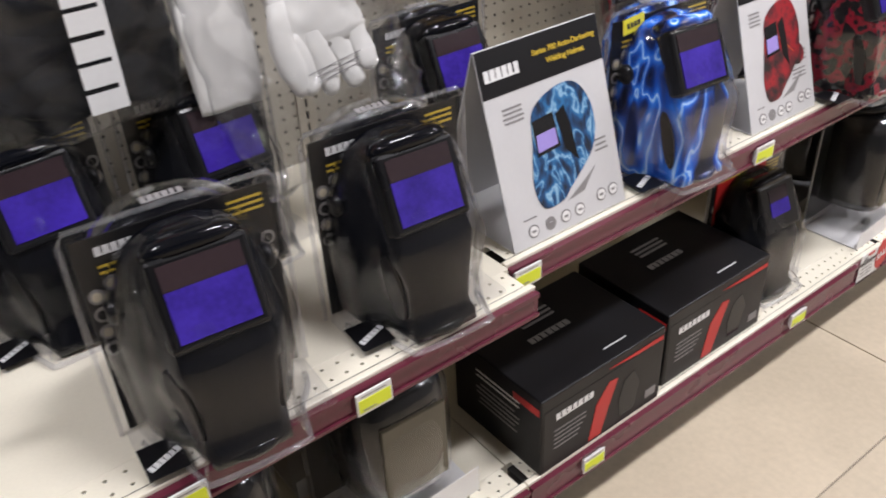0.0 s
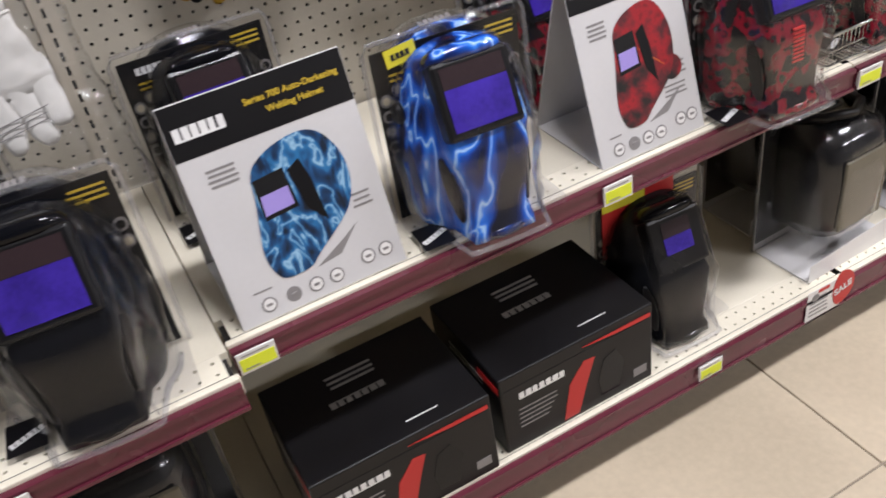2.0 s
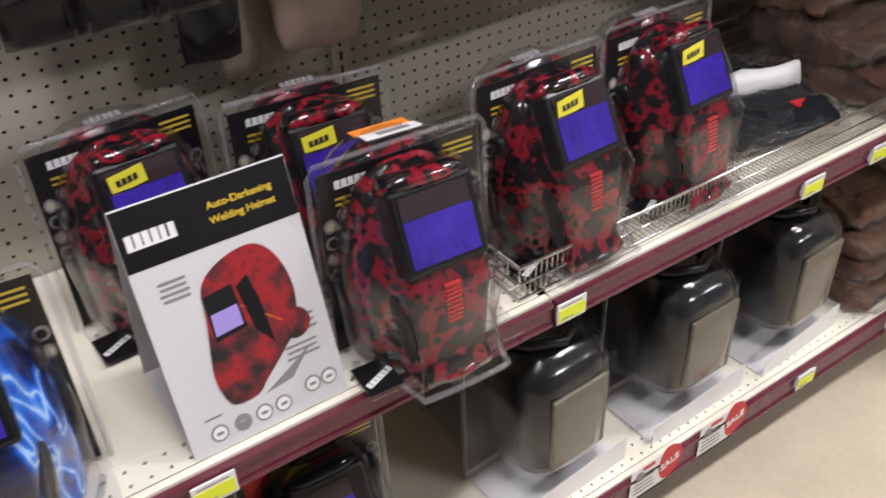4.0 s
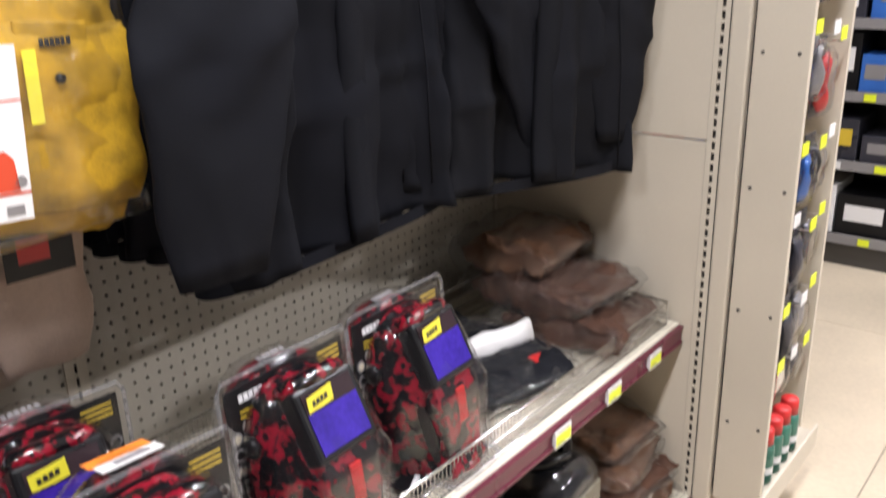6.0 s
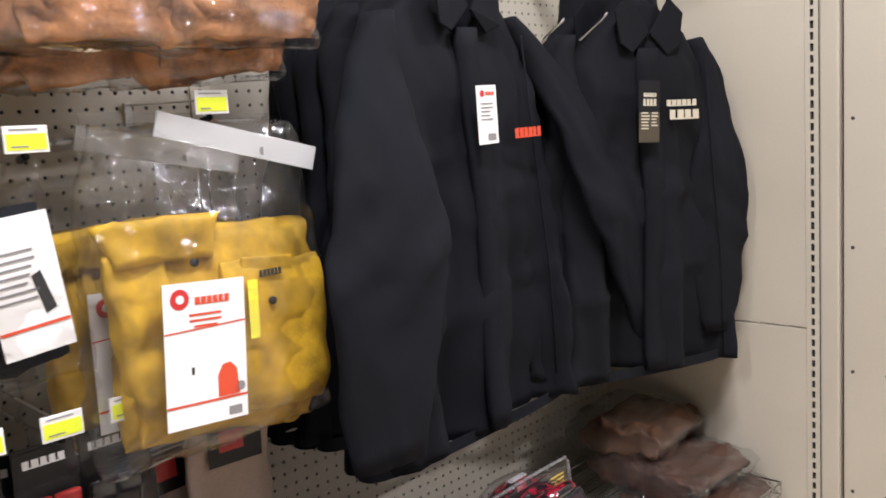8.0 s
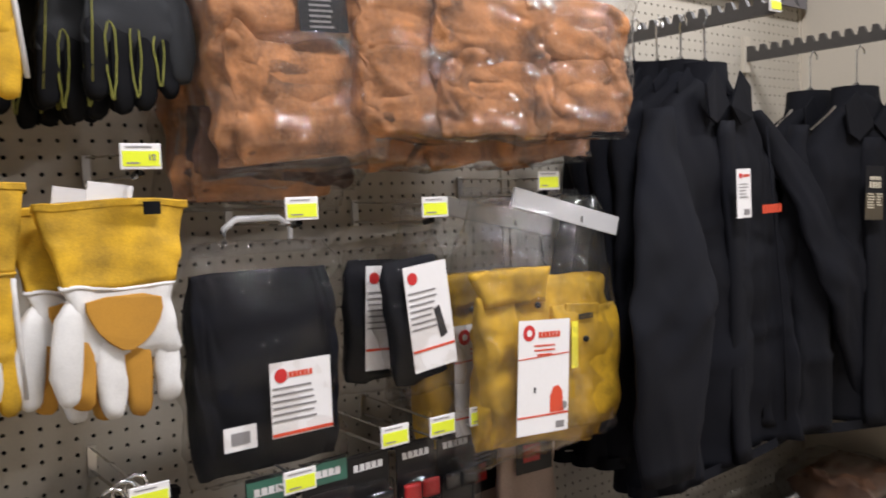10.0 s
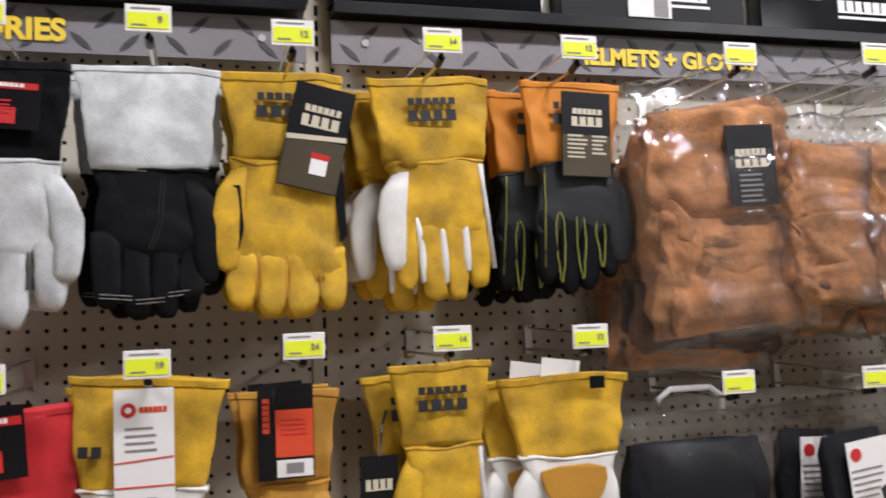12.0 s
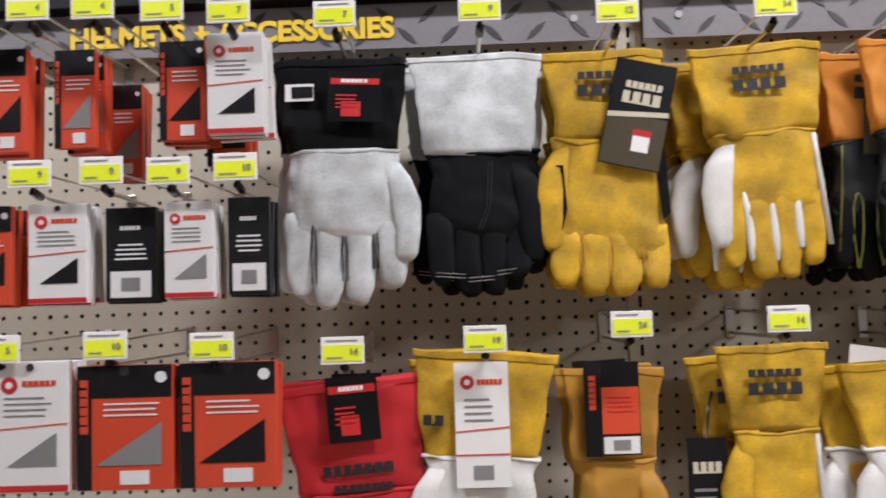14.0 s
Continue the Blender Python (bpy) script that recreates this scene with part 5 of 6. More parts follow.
def helmet_pack(m, label, skin, chin, sticker=None, ribbed=False, glass=(0.050, -0.043, 0.0158), dome=True):
    th = thing("welding_helmet_pack", m @ PACK, label, "helmet pack", "packed welding helmets")
    card = part("backing_card", boxed(-0.122, 0.122, 0.0, 0.0025, 0.006, 0.272), MATT_BLACK, th, "black printed backing card", bevel=0.001)
    part("brand_mark", blocks(6, -0.068, 0.254, 0.058, 0.013, -0.001), WHITE_INK, card)
    part("yellow_print", bars(3, 0.082, 0.260, 0.06, 0.008, 0.0032, -0.001, 1, 3, bars(2, -0.082, 0.235, 0.032, 0.008, 0.003, -0.001, -1, 5)), YELLOW_INK, card)
    for k, (ix, iz) in enumerate(((-0.109, 0.20), (-0.109, 0.176), (-0.109, 0.152), (-0.109, 0.128), (-0.088, 0.212), (0.110, 0.20), (0.110, 0.175))):
        icon = part("icon", disc(ix, iz, 0.0098, -0.001, n=14), GREY_INK, card)
        part("icon_core", disc(ix, iz, 0.0062, -0.0016, n=10), MATT_BLACK if k % 2 else CREAM_INK, icon)
    shell = part("helmet_shell", crumple(loft([face_row(*row) for row in HELMET]), 0.08, 0.003, 1.5), skin, th, smooth=True)
    if dome:
        rows = ((0.07, 0.096, 0.070), (0.12, 0.103, 0.092), (0.17, 0.105, 0.100), (0.215, 0.101, 0.098), (0.246, 0.088, 0.086), (0.266, 0.066, 0.064), (0.276, 0.040, 0.040), (0.279, 0.015, 0.02))
        back = part("helmet_dome", loft([[Vector((p.x, 0.002 - p.y * 1.0, p.z)) for p in half_ring(w, d, z, 28, 2.2)] for z, w, d in rows]), skin, th, smooth=True)
        part("dome_mark", turned(blocks(6, 0, 0, 0.055, 0.014, 0), pose(0, 0.032, 0.2805, -78, 0, 0)), GREY_INK, back)
        part("dome_blister", loft([[Vector((p.x, 0.003 - p.y * 1.0, p.z)) for p in half_ring(w + 0.012, d + 0.012, z + 0.006, 28, 2.2)] for z, w, d in rows], caps=False), CLEAR, th, smooth=True)
    part("chin_lip", rod([(0.053 * math.sin(a), -0.092 - 0.049 * math.cos(a), 0.014) for a in np.linspace(-1.15, 1.15, 15)], 0.0085, 8), chin, shell, smooth=True)
    for s in (-1, 1):
        part("cheek_vent", crumple(outline(rounded([(-0.006, 0.052), (0.010, 0.046), (0.012, -0.02), (0.004, -0.058), (-0.008, -0.05), (-0.010, 0.0)], 1), 0, 0.007), 0.06, 0.002, 2), BLACK_PLASTIC, shell, bevel=0.002).matrix_basis = pose(s * 0.067, -0.100, 0.085, 0, s * 14, s * 52)
        part("visor_side", outline([(s * 0.058, 0.236), (s * 0.074, 0.226), (s * 0.086, 0.150), (s * 0.058, 0.128)], 0, 0.004), BLACK_PLASTIC, shell, bevel=0.0015).matrix_basis = pose(s * 0.006, -0.124, -0.004, -16, 0, s * 26)
        part("pivot_knob", turned(loft([oval(0, 0, z, r, r, 14) for z, r in ((0, 0.016), (0.008, 0.016), (0.012, 0.012))]), pose(s * 0.094, -0.016, 0.185, 0, s * 90, 0)), BLACK_PLASTIC, shell, smooth=True)
    tilt = pose(0, -0.082, 0.208, -25, 0, 0)
    part("brow", turned(loft([oval(0, 0.016, z, w, d, 32, 3.6) for z, w, d in ((0.050, 0.062, 0.034), (0.060, 0.061, 0.036), (0.068, 0.055, 0.032), (0.073, 0.044, 0.024))]), tilt), skin, shell, smooth=True)
    part("visor_frame", turned(boxed(-0.062, 0.062, -0.018, 0.02, -0.054, 0.054), tilt), BLACK_PLASTIC, shell, bevel=0.006)
    part("visor_upper", turned(boxed(-glass[0], glass[0], -0.0195, -0.016, glass[2] + 0.0004, glass[2] + 0.029), tilt), VISOR_TOP, shell)
    part("visor_glass", turned(boxed(-glass[0], glass[0], -0.0198, -0.016, glass[1], glass[2]), tilt), VISOR, shell, "violet filter glass")
    if ribbed:
        for k in range(9):
            part("chin_rib", boxed(-0.012, 0.012, -0.1265 - 0.0004 * k, -0.112, 0.142 - k * 0.0065, 0.1455 - k * 0.0065), RED_INK if skin is RED_SKIN else BLACK_PLASTIC, shell, bevel=0.0008)
    # clear shell over the helmet, with its flat rim and foot
    rows = [(z, w + 0.010, d + 0.016, front + 0.006, half + 0.014) for z, w, d, front, half in HELMET[1:-1]]
    rings = [face_row(*row, 44, 0.004) for row in rows]
    part("clear_blister", crumple(loft(rings, caps=False), 0.05, 0.005, 4), CLEAR, th, "clear plastic clamshell", smooth=True)
    part("blister_foot_rim", rod(face_row(0.006, 0.112, 0.108, 0.150, 0.066, 40, 0.004)[2:-2], 0.0042, 8), RIM, th, smooth=True)
    for s in (-1, 1):
        part("blister_ridge", rod([(s * 0.072, -0.060, 0.255), (s * 0.076, -0.088, 0.205), (s * 0.072, -0.118, 0.150), (s * 0.064, -0.136, 0.110), (s * 0.060, -0.140, 0.05), (s * 0.066, -0.142, 0.012)], 0.0024, 6), CLEAR, th, smooth=True)
    part("clear_front", sheet(0, 0.143, 0.266, 0.276, -0.0025), CLEAR, th)
    edge = [(-0.133, 0, 0.003), (-0.134, 0, 0.14), (-0.133, 0, 0.272), (-0.124, 0, 0.285), (0, 0, 0.287), (0.124, 0, 0.285), (0.133, 0, 0.272), (0.134, 0, 0.14), (0.133, 0, 0.003)]
    part("clear_rim", rod(edge, 0.0035, 8), RIM, th, smooth=True)
    part("clear_foot", crumple(boxed(-0.128, 0.128, -0.112, -0.004, 0.0005, 0.010), 0.05, 0.002), CLEAR, th, bevel=0.003)
    foot = part("foot_card", boxed(-0.128, -0.075, -0.112, -0.050, 0.0106, 0.0112), MATT_BLACK, th)
    part("foot_mark", turned(blocks(6, 0, 0, 0.05, 0.012, 0), pose(-0.100, -0.085, 0.0125, -90, 0, 24)), WHITE_INK, foot)
    if sticker:
        sx, sz, sy = sticker
        st = part("price_sticker", turned(plate(0, 0, 0.050, 0.026, 0, 0.0006), pose(sx, sy, sz, 0, -7, 0)), TAG_YELLOW, th, "handwritten yellow price sticker")
        part("pen_mark", turned(blocks(4, 0, 0, 0.032, 0.010, -0.0006), pose(sx, sy, sz, 0, -7, 0)), DARK_INK, st)
    return th


black_pack = helmet_pack(pose(0.248, 0.812, 0.641, 0, 0, -5), "gloss black welding helmet in a clear clamshell", GLOSS_BLACK, GLOSS_BLACK)
copy_thing(black_pack, pose(0.570, 0.845, 0.641, 0, 0, -4))
for px, py, rz in ((0.15, 1.165, 3), (0.43, 1.175, 3), (0.88, 1.16, 0), (-0.13, 1.14, 0)):
    copy_thing(black_pack, pose(px, py, 0.64, 0, 0, rz))
blue_pack = helmet_pack(pose(1.187, 0.882, 0.641, 0, 0, -4), "blue lightning welding helmet in a clear clamshell", BLUE_SKIN, BLUE_SKIN, sticker=(-0.075, 0.262, -0.004))
red_plain = helmet_pack(pose(1.752, 0.858, 0.641, 0, 0, -3), "red and black camouflage welding helmet in a clamshell", RED_SKIN, RED_SKIN, ribbed=True)
red_pack = helmet_pack(pose(2.050, 0.920, 0.646, -4, 0, 2), "red camouflage welding helmet pack with a price sticker", RED_SKIN, RED_SKIN, sticker=(-0.022, 0.245, -0.092), ribbed=True)
copy_thing(red_pack, pose(2.315, 0.935, 0.646, -4, 0, 3))
for px, py, rz in ((1.735, 1.085, -4), (1.475, 1.15, 4)):
    copy_thing(red_pack, pose(px, py, 0.64, 0, 0, rz))
th = thing("orange_sticker", pose(1.756, 0.902, 0.9395, -12, 0, -5), "orange and white sticker on a helmet dome", "sticker")
part("orange_half", boxed(-0.040, 0.040, 0, 0.028, 0.0, 0.001), ORANGE, th)
part("white_half", boxed(-0.036, 0.044, -0.028, 0, 0.0, 0.001), WHITE_CARD, th)
part("small_print", boxed(-0.015, 0.03, -0.02, -0.008, 0.0012, 0.0016), GREY_INK, th)
low_pack = helmet_pack(pose(1.575, 0.905, 0.178, 0, 0, -3), "small black welding helmet pack with a red card", GLOSS_BLACK, SMOKE, glass=(0.032, -0.020, 0.012), dome=False)
part("red_card", boxed(-0.11, 0.06, -0.0035, -0.0012, 0.16, 0.30), RED_INK, low_pack)
part("yellow_card_strip", boxed(-0.11, -0.01, -0.0045, -0.0036, 0.265, 0.288), TAG_YELLOW, low_pack)
part("tan_card", boxed(-0.125, 0.125, 0.004, 0.006, 0.02, 0.36), PEG, low_pack)


# ---- tent signs ----
def tent_sign(x0, x1, label, ink, word):
    w = x1 - x0
    th = thing("tent_sign", pose((x0 + x1) / 2, 0.800, 0.641), label, "sign", "folded card signs")
    lean = pose(0, 0, 0, -17, 0, 0)
    h = 0.328
    front = part("front_panel", turned(boxed(-w / 2, w / 2, 0, 0.0022, 0, h), lean), SIGN_CARD, th)
    part("back_panel", turned(boxed(-w / 2, w / 2, -0.0022, 0, 0, h), pose(0, 0.196, 0, 17, 0, 0)), SIGN_CARD, th)
    part("base_panel", boxed(-w / 2, w / 2, 0.004, 0.192, 0, 0.002), WHITE_CARD, th)
    put = lambda name, bm, mat: part(name, turned(bm, lean), mat, front)
    put("heading", plate(0, h - 0.037, w * 0.995, 0.074, -0.0006, 0.0005), MATT_BLACK)
    put("brand_mark", blocks(6, -w * 0.32, h - 0.040, w * 0.28, 0.022, -0.0014), WHITE_INK)
    text_mesh(word, 0.0090, lean @ pose(w * 0.19, -0.0014, h - 0.032), YELLOW_INK, front)
    text_mesh("Welding Helmet", 0.0090, lean @ pose(w * 0.19, -0.0014, h - 0.050), YELLOW_INK, front)
    s = w / 0.26 * 1.28
    pts = [(-0.045, 0.045), (-0.052, 0.075), (-0.045, 0.115), (-0.038, 0.15), (-0.036, 0.185), (-0.01, 0.205), (0.03, 0.214), (0.052, 0.203), (0.068, 0.17), (0.07, 0.13), (0.058, 0.095), (0.03, 0.07), (0.005, 0.05), (-0.005, 0.038), (-0.035, 0.036)]
    put("printed_shadow", outline([(0.0, 0.045), (0.05, 0.07), (0.075, 0.085), (0.04, 0.05)], -0.0005), GREY_INK)
    put("printed_helmet", outline(rounded([(px * s, 0.01 + (pz - 0.03) * 1.1 + 0.03) for px, pz in pts]), -0.0014, 0.0008), ink)
    put("printed_side", outline([(px * s, 0.01 + (pz - 0.03) * 1.1 + 0.03) for px, pz in [(0.004, 0.17), (0.012, 0.115), (0.03, 0.09), (0.026, 0.15), (0.02, 0.18)]], -0.002), MATT_BLACK)
    put("printed_frame", outline([(px * s, 0.01 + (pz - 0.03) * 1.1 + 0.03) for px, pz in [(-0.036, 0.172), (0.0, 0.176), (0.004, 0.122), (-0.036, 0.118)]], -0.002), SMOKE)
    put("printed_glass", outline([(px * s, 0.01 + (pz - 0.03) * 1.1 + 0.03) for px, pz in [(-0.033, 0.150), (-0.001, 0.152), (0.0, 0.127), (-0.034, 0.124)]], -0.0026), LILAC)
    put("small_print", bars(4, -w * 0.30, h - 0.098, w * 0.2, 0.0075, 0.0034, -0.0008, 0, 4), GREY_INK)
    put("small_print", bars(3, w * 0.36, 0.125, w * 0.13, 0.009, 0.0034, -0.0008, 0, 7), GREY_INK)
    put("foot_print", bars(1, -w * 0.33, 0.045, w * 0.13, 0.0075, 0.0022, -0.0008, 0, 9), GREY_INK)
    if ink is RED_PRINT:
        put("detail_picture", disc(w * 0.29, 0.12, 0.021, -0.0012, n=20), ink)
        put("detail_print", bars(3, w * 0.29, 0.09, w * 0.26, 0.008, 0.003, -0.0008, 0, 4), GREY_INK)
        put("pointer", turned(boxed(-0.03, 0.03, -0.0014, -0.0008, -0.0008, 0.0008), pose(w * 0.12, 0, 0.15, 0, 42, 0)), ORANGE)
    for k, ix in enumerate((-0.32, -0.175, -0.04, 0.085, 0.29, 0.40)):
        ic = put("icon", disc(ix * w, 0.022 + (0.008 if k > 3 else 0), 0.0115, -0.0008, n=18), GREY_INK)
        part("icon_core", turned(disc(ix * w, 0.022 + (0.008 if k > 3 else 0), 0.009 if k != 1 else 0.0, -0.0014, n=14) if k != 1 else plate(ix * w, 0.022, 0.008, 0.004, -0.0014), lean), WHITE_CARD, front)
        part("icon_mark", turned(plate(ix * w, 0.022 + (0.008 if k > 3 else 0), 0.009, 0.004, -0.002), lean), GREY_INK, front)


tent_sign(0.768, 1.030, "white folded card sign picturing a blue helmet", BLUE_PRINT, "Series 700 Auto-Darkening")
tent_sign(1.397, 1.612, "white folded card sign picturing a red helmet", RED_PRINT, "Auto-Darkening")


# ---- cartons and face shields on the base shelf ----
def helmet_carton(x0, x1, y0, label):
    w, d, h = x1 - x0, 0.25, 0.186
    th = thing("helmet_carton", pose((x0 + x1) / 2, y0, 0.1755), label, "carton", "black helmet cartons")
    part("body", boxed(-w / 2, w / 2, 0, d, 0, h), MATT_BLACK, th, bevel=0.003)
    part("front_print", plate(0.0, h * 0.44, w * 0.96, h * 0.80, -0.0008), MATT_BLACK, th)
    part("red_edge", outline([(w * 0.02, h * 0.90), (w * 0.48, h * 0.90), (w * 0.48, h * 0.85), (w * 0.25, h * 0.86)], -0.0016), RED_INK, th, "red printed stripe")
    part("red_flash", outline([(-w * 0.12, h * 0.05), (-w * 0.02, h * 0.05), (w * 0.04, h * 0.4), (w * 0.10, h * 0.7), (w * 0.03, h * 0.72), (-w * 0.07, h * 0.5)], -0.0016), RED_INK, th, "red printed flash")
    part("front_mark", blocks(7, -w * 0.24, h * 0.70, w * 0.30, 0.018, -0.0016, seed=4), WHITE_INK, th)
    part("front_print_lines", bars(5, -w * 0.27, h * 0.52, w * 0.26, 0.011, 0.0028, -0.0016, -1, 6), GREY_INK, th)
    part("printed_shield", outline([(w * 0.14, h * 0.12), (w * 0.26, h * 0.12), (w * 0.30, h * 0.45), (w * 0.24, h * 0.66), (w * 0.16, h * 0.6), (w * 0.12, h * 0.35)], -0.0016), GLOSS_BLACK, th)
    part("bar_code", plate(w * 0.41, h * 0.18, 0.03, 0.02, -0.0016), GREY_INK, th)
    part("top_mark", turned(blocks(7, -w * 0.02, 0, 0.105, 0.018, 0), pose(-0.01, 0.135, h + 0.0012, 90, 0, 0)), GREY_INK, th)
    part("top_print", turned(bars(3, 0, 0, 0.095, 0.013, 0.006, 0, 0, 5), pose(-0.01, 0.175, h + 0.0012, 90, 0, 0)), GREY_INK, th)
    # thin white strip paints a glint on the carton top
    part("tape_glint", turned(plate(0, 0, 0.06, 0.002, 0), pose(w * 0.16, 0.03, h + 0.0012, 90, 0, 0)), WHITE_INK, th)
    for k, zz in enumerate((0.78, 0.62)):
        part("side_print", turned(bars(2 + k * 3, 0, 0, 0.13, 0.012, 0.004, 0, 0, k), pose(-w / 2 - 0.0008, 0.12, h * zz, 0, 0, -90)), GREY_INK if k else WHITE_INK, th)
    part("side_stripe", turned(plate(0, 0, 0.07, 0.016, 0), pose(-w / 2 - 0.0008, 0.04, h * 0.84, 0, 0, -90)), RED_INK, th)


helmet_carton(0.766, 1.096, 0.728, "glossy black carton with red flash beside another")
helmet_carton(1.122, 1.452, 0.742, "glossy black carton with red flash under the shelf")


def face_shield_pack(m, label):
    th = thing("face_shield_pack", m, label, "face shield pack", "packed face shields")
    card = part("backing_card", boxed(-0.13, 0.13, 0, 0.003, 0.0, 0.39), WHITE_CARD, th, "white printed backing card")
    part("dark_print", outline([(-0.13, 0.02), (0.13, 0.02), (0.13, 0.30), (0.06, 0.335), (-0.02, 0.30), (-0.13, 0.33)], -0.0012), MATT_BLACK, card)
    part("red_line", rod([(-0.12, -0.001, 0.35), (0, -0.001, 0.352), (0.12, -0.001, 0.372)], 0.0015), RED_INK, card)
    for hx, hz in ((-0.06, 0.355), (0.085, 0.362), (-0.11, 0.30)):
        part("rivet", disc(hx, hz, 0.011, -0.004, 0.004, 14), BLACK_PLASTIC, card, smooth=True)
    rows = ((0.075, 0.088, 0.13, 3.6), (0.10, 0.092, 0.138, 3.8), (0.20, 0.096, 0.140, 4.0), (0.275, 0.094, 0.134, 4.0), (0.300, 0.088, 0.118, 3.4), (0.318, 0.072, 0.085, 2.8), (0.326, 0.045, 0.05, 2.5))
    shell = part("face_shield", loft([half_ring(w, d, z, 26, p, -0.004) for z, w, d, p in rows]), SMOKE, th, smooth=True)
    part("shield_window", boxed(-0.058, 0.068, -0.1465, -0.139, 0.095, 0.262), SHIELD_GREY, shell, bevel=0.003)
    part("crown_band", rod([(-0.075, -0.02, 0.322), (-0.05, -0.075, 0.335), (0, -0.10, 0.338), (0.05, -0.075, 0.335), (0.075, -0.02, 0.322)], 0.010, 8), BLACK_PLASTIC, shell, smooth=True)
    rings = [half_ring(w + 0.012, d + 0.010, z, 26, p, 0.0) for z, w, d, p in rows]
    part("clear_blister", crumple(loft(rings, caps=False), 0.06, 0.004, 2), CLEAR, th, "clear plastic clamshell", smooth=True)
    part("clear_front", sheet(0, 0.199, 0.274, 0.394, -0.0045), CLEAR, th)
    part("clear_rim", rod([(-0.137, 0, 0.002), (-0.137, 0, 0.385), (-0.125, 0, 0.397), (0.125, 0, 0.397), (0.137, 0, 0.385), (0.137, 0, 0.002)], 0.003, 8), RIM, th, smooth=True)
    part("white_foot", outline([(-0.13, 0.0), (0.13, 0.0), (0.13, 0.062), (-0.13, 0.045)], -0.148, 0.001), WHITE_CARD, th)
    part("foot_sheet", boxed(-0.13, 0.13, -0.147, -0.002, 0.0, 0.003), WHITE_CARD, th)
    part("clear_side", turned(sheet(0, 0.15, 0.14, 0.29), pose(-0.137, -0.075, 0, 0, 0, 90)), CLEAR, th)
    return th


fs = face_shield_pack(pose(2.00, 0.905, 0.176, 0, 0, 2), "smoked face shield in a clear pack on white card")
for fx, fy, rz in ((2.33, 0.905, 1), (2.64, 0.905, 3), (0.535, 0.93, -2), (0.20, 0.93, 0), (2.03, 1.09, 0), (2.35, 1.09, 2), (2.62, 1.10, -2), (0.52, 1.12, 0), (0.18, 1.12, 0)):
    copy_thing(fs, pose(fx, fy, 0.176, 0, 0, rz))


# ---- wire basket and what lies in it ----
def wire_basket(x0, x1, y0, y1, z0, h):
    th = thing("wire_basket", pose(0, 0, 0), "low bright wire basket on the cream shelf", "basket")
    for zz, r in ((z0 + 0.003, 0.0024), (z0 + h * 0.5, 0.0015), (z0 + h, 0.0030)):
        part("rim_wire", rod([(x0, y0, zz), (x1, y0, zz), (x1, y1, zz), (x0, y1, zz), (x0, y0, zz)], r), CHROME, th, smooth=True)
    bm, x = bmesh.new(), x0
    while x < x1:
        rod([(x, y0, z0 + h), (x, y0, z0 + 0.002), (x, y1, z0 + 0.002), (x, y1, z0 + h)], 0.0011, 4, bm)
        x += 0.0105
    tagged(part("upright_wire", bm, CHROME, th), kind="stuff")
    bm, y = bmesh.new(), y0
    while y < y1:
        rod([(x0, y, z0 + h), (x0, y, z0 + 0.004), (x1, y, z0 + 0.004), (x1, y, z0 + h)], 0.0011, 4, bm)
        y += 0.028
    tagged(part("cross_wire", bm, CHROME, th), kind="stuff")


wire_basket(1.908, 3.09, 0.805, 1.27, 0.6405, 0.062)


def flat_pack(m, label, cloth, w, d, h, seed, group, roll=None):
    th = thing("flat_bagged_garment", m, label, "bagged garment", group)
    bm = turned(creased(pillow(w, d, h, 6.0, 90, 44), seed, 0.010, 14.0, 12.0), pose(0, -d / 2, h / 2, 90, 0, 0))
    bm = crumple(crumple(bm, 0.09, 0.018, seed), 0.028, 0.010, seed + 1)
    part("folded_garment", bm, cloth, th, smooth=True)
    bm = turned(bag_sheet(w * 1.14, d * 1.15, h * 1.25, seed, 0.1), pose(0, -d * 0.56, h / 2, 90, 0, 0))
    part("bag", bm, BAG, th, "crinkled clear plastic bag", smooth=True)
    if roll:
        part("white_roll", crumple(turned(loft([oval(0, 0, z, 0.028, 0.020, 16) for z in np.linspace(-w * 0.48, w * 0.48, 8)]), pose(0, 0.01, h + 0.012, 0, 90, 0)), 0.05, 0.012, seed), WHITE_CARD, th, smooth=True)
        part("red_label", boxed(w * 0.22, w * 0.40, -d * 0.36, -d * 0.26, h * 1.05, h * 1.09), RED_INK, th)
    return th


flat_pack(pose(2.60, 0.99, 0.648, 0, 0, -14), "grey garment with a white roll in a clear bag", GREY_CLOTH, 0.30, 0.27, 0.055, 31, "bags in the basket", roll=True)
flat_pack(pose(2.62, 1.10, 0.648, 0, 0, 4), "dark garment in a clear bag in the basket", NAVY_CLOTH, 0.28, 0.20, 0.05, 32, "bags in the basket")
flat_pack(pose(2.95, 0.96, 0.648, 0, 0, 6), "dark brown suede garment in a clear bag", DARK_SUEDE, 0.26, 0.29, 0.065, 33, "brown bags in the basket")
flat_pack(pose(2.96, 1.03, 0.714, 0, 0, -4), "dark brown suede jacket in a clear bag", DARK_SUEDE, 0.28, 0.30, 0.065, 34, "brown bags in the basket", roll=False)
flat_pack(pose(2.97, 1.12, 0.780, 0, 0, 6), "brown suede garment bagged on top of others", MID_SUEDE, 0.27, 0.22, 0.080, 35, "brown bags in the basket")
